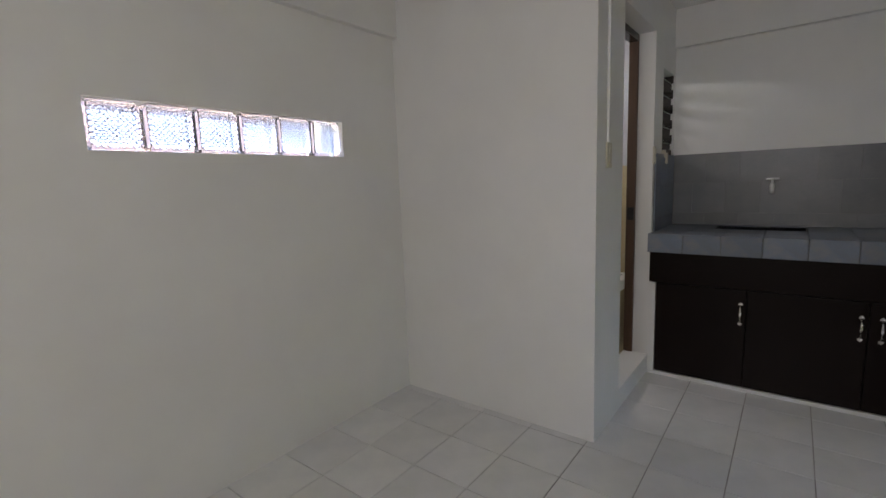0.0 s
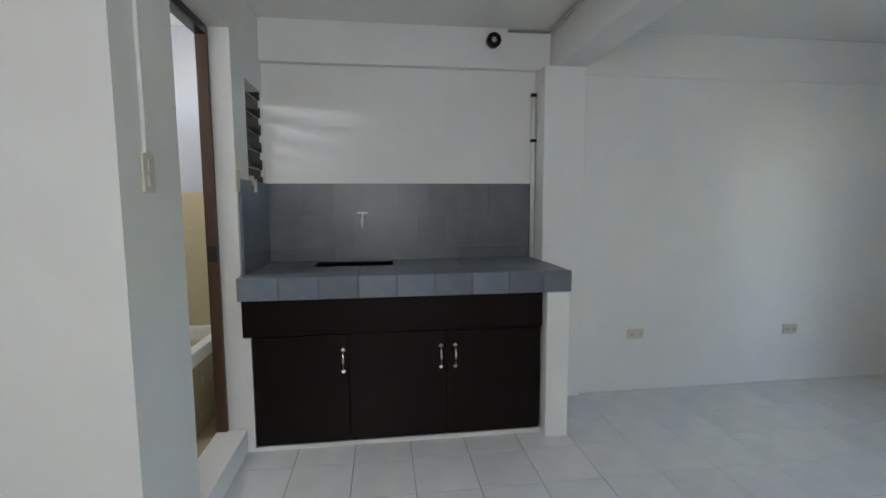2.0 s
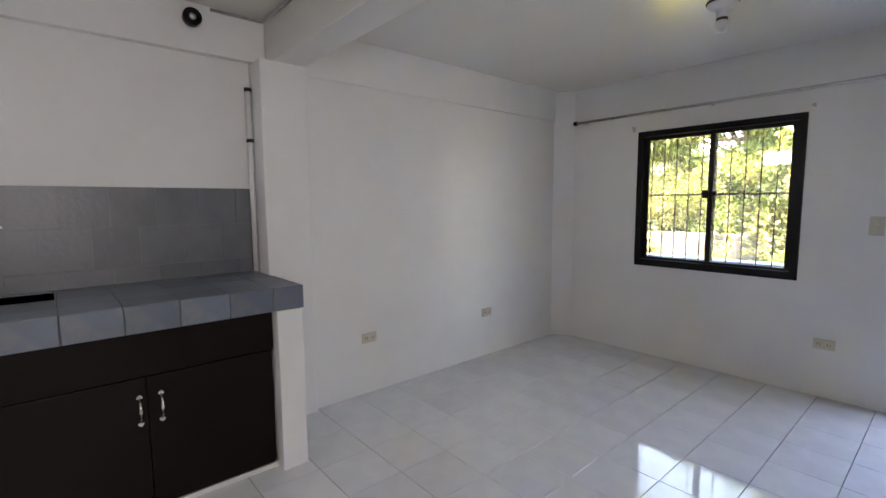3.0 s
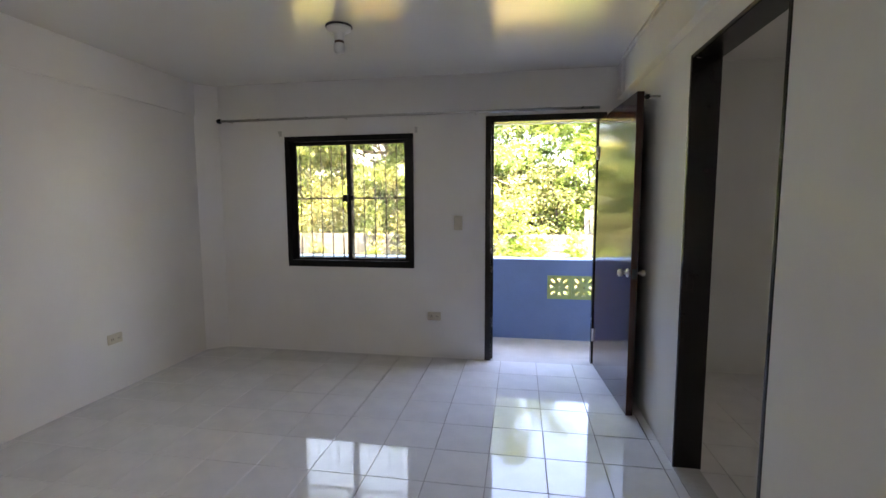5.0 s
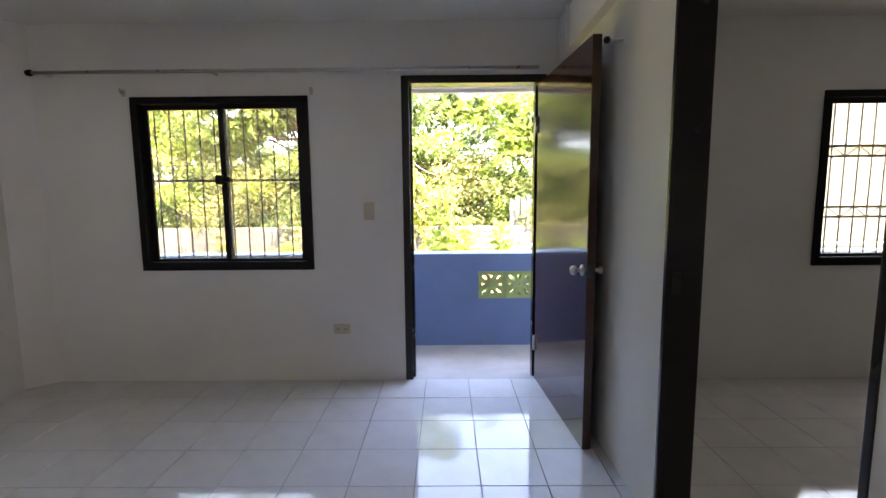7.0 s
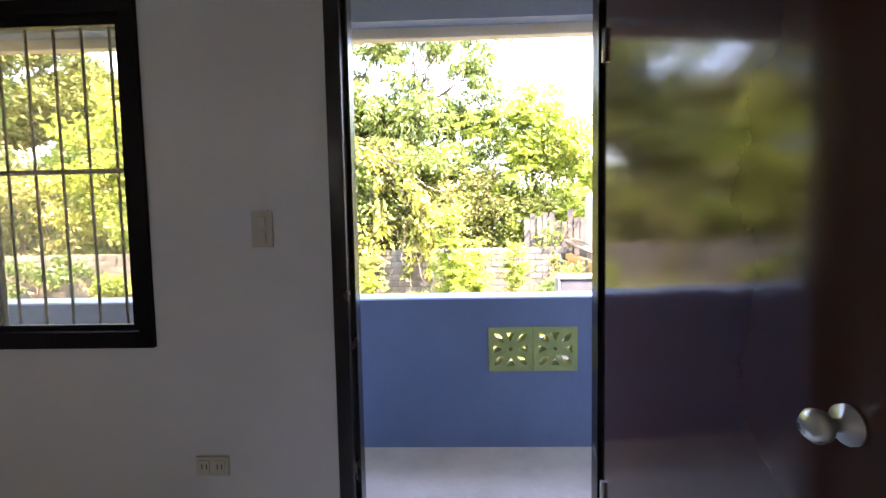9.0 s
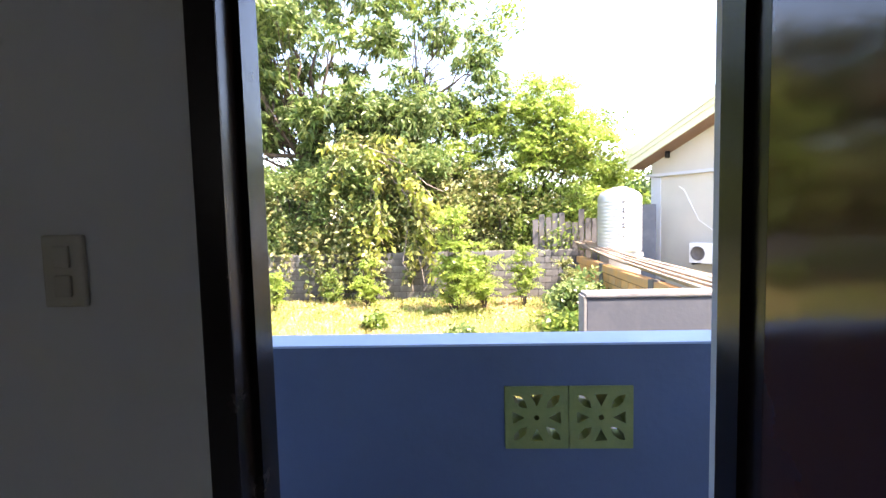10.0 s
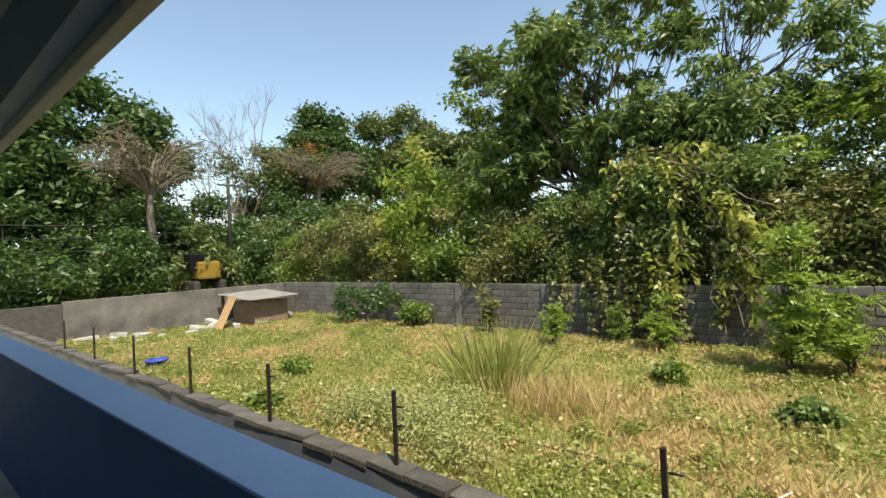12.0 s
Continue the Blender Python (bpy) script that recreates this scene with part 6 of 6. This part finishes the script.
# right-hand side: low grey wall, orange block wall, bamboo poles, tank, neighbour's house
gw = thing("grey_wall", (8, 2.9, GZ), "dark grey painted wall with a pale chipped top", "wall", "", "structure")
part("body", boxm(3.90, 12.5, 2.82, 2.97, GZ - 0.4, 0.585, bevel=0.01), M_GREYW, gw)
part("coping", boxm(3.89, 12.5, 2.81, 2.98, 0.585, 0.625, bevel=0.012), M_COPING, gw, "pale worn cement top")
part("end_strip", boxm(3.876, 3.9, 2.815, 2.975, GZ - 0.4, 0.60, bevel=0.006), M_COPING, gw, "bare pale cement strip at the wall's end")
block_wall("orange_wall", 'x', 6.35, 3.0, 13.0, GZ - 0.1, 0.0, 0.15, "unfinished orange-smeared block wall", posts=[10.6, 7.6, 4.6])
for ob in bpy.data.objects["orange_wall"].children:
    if ob.name.startswith("block"):
        ob.data.materials[0] = M_ORANGE
part("cap", boxm(6.33, 6.52, 3.0, 12.99, -0.17, 0.005, bevel=0.015), M_ORANGE, bpy.data.objects["orange_wall"], "orange-smeared cement cap")
for k in range(22):
    x0 = 6.38 + 0.055 * (k % 8)
    z0 = 0.05 + 0.045 * (k // 8)
    b = thing("bamboo_pole", (x0, 9, z0), "long dry bamboo pole lying on the orange wall", "pole", "stack of bamboo poles")
    r = random.Random(k)
    pts = [(x0 + r.uniform(-.06, .06) + (0.10 * (k % 8) + r.uniform(-.06, .06)) * f, 13.3 - 9.2 * f, z0 + 0.30 * (1 - f) ** 2 + 0.03 * f + 0.03 * math.sin(3 * f + k)) for f in (0, .2, .4, .6, .8, 1)]
    part("culm", tube(bmesh.new(), pts, [q * r.uniform(0.7, 1.1) for q in (0.016, 0.02, 0.023, 0.025, 0.026, 0.025)], 7), M_BAMBOO, b)

tk = thing("water_tank", (7.16, 11.7, 0.2), "tall ribbed stainless steel water tank", "water tank")
prof = [(0.50, 0.0), (0.555, 0.03)]
for i in range(14):
    z = 0.08 + i * 0.094
    prof += [(0.555, z), (0.562, z + 0.025), (0.562, z + 0.06), (0.555, z + 0.085)]
prof += [(0.555, 1.46), (0.50, 1.56), (0.33, 1.66), (0.2, 1.69), (0.2, 1.72), (0.001, 1.73)]
part("drum", lathe(bmesh.new(), [(r, z) for r, z in prof], (7.16, 11.7, 0.22), 40), M_TANK, tk)
part("stand", box(boxm(6.7, 7.62, 11.24, 12.16, 0.12, 0.22), 6.75, 7.57, 11.29, 12.11, GZ - 0.1, 0.12), M_CONC, tk, "concrete tank stand")
for z in (0.42, 0.66, 0.74, 0.9, 1.06, 1.14, 1.3):
    part("mark", boxm(7.05, 7.075, 11.130, 11.14, 0.2 + z, 0.2 + z + 0.06), M_HOLE, tk, "dark printed mark")
    part("mark", boxm(7.09, 7.105, 11.132, 11.14, 0.2 + z, 0.2 + z + 0.06), M_HOLE, tk, "dark printed mark")


def house():
    """Stands turned against the lot: along its wall runs x, outwards is -y, in its own frame."""
    h = thing("neighbour_house", (8.9, 13.9, 0), "cream neighbouring house with a raking pale green roof edge", "house")
    h.rotation_euler = (0, 0, radians(-56))

    def poly(pts, y0, y1):
        bm = bmesh.new()
        a = [bm.verts.new((x, y0, z)) for x, z in pts]
        b = [bm.verts.new((x, y1, z)) for x, z in pts]
        bm.faces.new(a)
        bm.faces.new(b[::-1])
        for i in range(len(pts)):
            j = (i + 1) % len(pts)
            bm.faces.new((a[i], a[j], b[j], b[i]))
        return bm

    def P(nm, bm, m, par=None, lab=""):
        return part(nm, bm, m, par or h, lab, local=True)
    zb = GZ - 0.2
    P("wall", slab('y', 0, 0.2, 0, 9.5, zb, 2.42, [(3.07, 3.47, 1.0, 1.66), (4.95, 5.35, 1.0, 1.66)]), M_CREAM)
    P("gable", poly([(0.0, 2.42), (9.5, 2.42), (9.5, 5.0), (4.3, 5.6), (4.3, 4.76), (0, 2.74)], 0, 0.2), M_CREAM)
    P("wall", boxm(0, 0.2, 0.2, 7, zb, 2.75), M_CREAM)
    P("moulding", boxm(-0.15, 9.5, -0.14, 0.0, 2.34, 2.43, bevel=0.01), M_PILGREY, None, "pale grey moulding")
    P("pilaster", boxm(2.31, 2.74, -0.06, 0.0, zb, 2.34, bevel=0.008), M_PILGREY, None, "pale grey pilaster")
    P("pilaster", boxm(0.0, 0.32, -0.04, 0.0, zb, 2.34, bevel=0.008), M_PILGREY, None, "pale grey pilaster")
    for s in (3.07, 4.95):
        w = P("window", box(box(box(boxm(s, s + 0.4, 0.03, 0.07, 1.0, 1.04), s, s + 0.4, 0.03, 0.07, 1.62, 1.66), s, s + 0.04, 0.03, 0.07, 1.04, 1.62), s + 0.36, s + 0.4, 0.03, 0.07, 1.04, 1.62), M_BLACK, None, "small black awning window")
        bm = bmesh.new()
        v = [bm.verts.new(c) for c in ((s + 0.01, -0.01, 1.64), (s + 0.39, -0.01, 1.64), (s + 0.37, -0.34, 1.16), (s + 0.03, -0.34, 1.16))]
        bm.faces.new(v)
        bmesh.ops.solidify(bm, geom=list(bm.faces), thickness=0.03)
        P("sash", bm, M_GI, w, "tilted-out window sash")
        # Near-black sheet gives the opening the shade of an unlit room.
        P("backing", boxm(s, s + 0.4, 0.15, 0.16, 1.0, 1.66), M_HOLE, w)
    r = P("roof", poly([(-0.30, 3.04), (3.46, 4.98), (9.0, 4.98), (9.0, 4.9), (3.46, 4.9), (-0.30, 2.96)], -0.74, 7), M_FASCIA, None, "pale green roof sheet")
    rake = lambda d0, d1: [(-0.3, 2.58 + d0), (3.44, 4.34 + d0 * 1.2), (3.44, 4.34 + d1 * 1.2), (-0.3, 2.58 + d1)]
    P("fascia", poly(rake(0.0, 0.30), -0.80, -0.74), M_FASCIA, r)
    P("fascia", poly(rake(0.18, 0.36), -0.85, -0.80), M_FASCIA, r)
    P("fascia", poly(rake(0.30, 0.56), -0.90, -0.74), M_FASCIA, r)
    P("soffit", poly([(-0.3, 2.60), (3.44, 4.36), (3.44, 4.39), (-0.3, 2.63)], -0.74, 0.0), M_SOFFIT, r, "brown soffit boards")
    for k in range(3):
        P("soffit_vent", poly([(2.5 + 0.1 * k, 3.90 + 0.05 * k), (2.55 + 0.1 * k, 3.92 + 0.05 * k), (2.55 + 0.1 * k, 3.93 + 0.05 * k), (2.5 + 0.1 * k, 3.91 + 0.05 * k)], -0.66, -0.1), M_HOLE, r)
    # the lower roof's end turns back to the wall
    bm = bmesh.new()
    v = [bm.verts.new(c) for c in ((3.44, -0.80, 4.33), (4.3, -0.01, 4.31), (4.3, -0.01, 4.92), (3.44, -0.80, 5.03))]
    bm.faces.new(v)
    bmesh.ops.solidify(bm, geom=list(bm.faces), thickness=0.05)
    P("fascia", bm, M_FASCIA, r)
    bm = bmesh.new()
    v = [bm.verts.new(c) for c in ((3.42, -0.76, 4.335), (3.42, 0.0, 4.335), (4.32, 0.0, 4.305))]
    bm.faces.new(v)
    bmesh.ops.solidify(bm, geom=list(bm.faces), thickness=0.02)
    P("soffit", bm, M_SOFFIT, r, "brown soffit boards")
    up = lambda d0, d1: [(2.71, 5.63 + d0), (8.5, 4.26 + d0), (8.5, 4.26 + d1), (2.71, 5.63 + d1)]
    r2 = P("roof", poly(up(0.5, 0.58), -0.74, 7), M_FASCIA, None, "pale green upper roof sheet")
    P("fascia", poly(up(0.0, 0.32), -0.80, -0.74), M_FASCIA, r2)
    P("fascia", poly(up(0.26, 0.58), -0.88, -0.74), M_FASCIA, r2)
    P("soffit", poly(up(0.02, 0.05), -0.74, 0.0), M_SOFFIT, r2)
    for s, z in ((0.75, 2.93), (2.45, 3.74), (4.55, 4.98)):
        P("downlight", lathe(bmesh.new(), [(0.07, 0.0), (0.07, 0.2), (0.05, 0.2)], (s, -0.38, z - 0.1), 14), M_BLACK, None, "black soffit lamp")
    a = thing("air_conditioner", (8.9, 13.9, 0), "white outdoor air-conditioner unit on a wall bracket", "air conditioner")
    a.rotation_euler = (0, 0, radians(-56))
    P("casing", boxm(1.45, 2.2, -0.42, -0.1, -0.2, 0.37, bevel=0.02), M_PLASTW, a)
    P("fan_grille", lathe(bmesh.new(), [(0.2, 0.0), (0.2, -0.012), (0.17, -0.014), (0.16, -0.002), (0.04, -0.006), (0.001, -0.012)], (1.70, -0.42, 0.08), 28, 'Y'), M_GI, a, "dark fan grille")
    for s in (1.55, 2.1):
        P("bracket", box(boxm(s, s + 0.04, -0.45, 0.0, -0.25, -0.2), s, s + 0.04, -0.04, 0.0, -0.25, 0.2), M_IRON, a, "iron wall bracket")
    P("pipe", tube(bmesh.new(), [(2.2, -0.2, 0.15), (2.3, -0.1, 0.1), (2.2, -0.02, 0.5), (1.5, -0.02, 1.0), (1.05, -0.02, 1.9), (0.9, -0.02, 2.0)], 0.014, 8), M_PLASTW, a, "insulated pipe")


house()
struct("neighbour_yard_wall", boxm(7.75, 8.75, 13.2, 13.3, GZ - 0.2, 1.5), M_GREYW, "grey yard wall behind the tank", "wall")


# ---- floor tiles, last ----
def floor_tiles():
    fl = bpy.data.objects["floor"]
    me = tile_mesh("tile", TX - 0.004, TY - 0.004, 0.008, 0.0012, M_TILE)
    rest = bmesh.new()
    n = 0
    for i in range(-14, 14):
        for j in range(-18, 4):
            cx, cy = T0X + (i + 0.5) * TX, T0Y + (j + 0.5) * TY
            x0, x1, y0, y1 = cx - TX / 2 + 0.002, cx + TX / 2 - 0.002, cy - TY / 2 + 0.002, cy + TY / 2 - 0.002
            x0, x1, y0, y1 = max(x0, KX), min(x1, 7.04), max(y0, YB), min(y1, -0.001)
            if x1 - x0 < 0.01 or y1 - y0 < 0.01 or (x1 < BX and cy + TY / 2 < BY - 0.1) or (cx > EX + 0.1 and cy < RYE):
                continue
            if x1 < 3.6 and n < 300:
                if x1 - x0 > TX - 0.006 and y1 - y0 > TY - 0.006:
                    piece("tile", me, fl, (cx, cy, 0.0))
                else:
                    o = part("tile", boxm(x0, x1, y0, y1, -0.008, 0.0), M_TILE, fl)
                n += 1
            else:
                box(rest, x0, x1, y0, y1, -0.008, 0.0)
    tagged(part("tiles", rest, M_TILE, fl), kind="stuff")


floor_tiles()
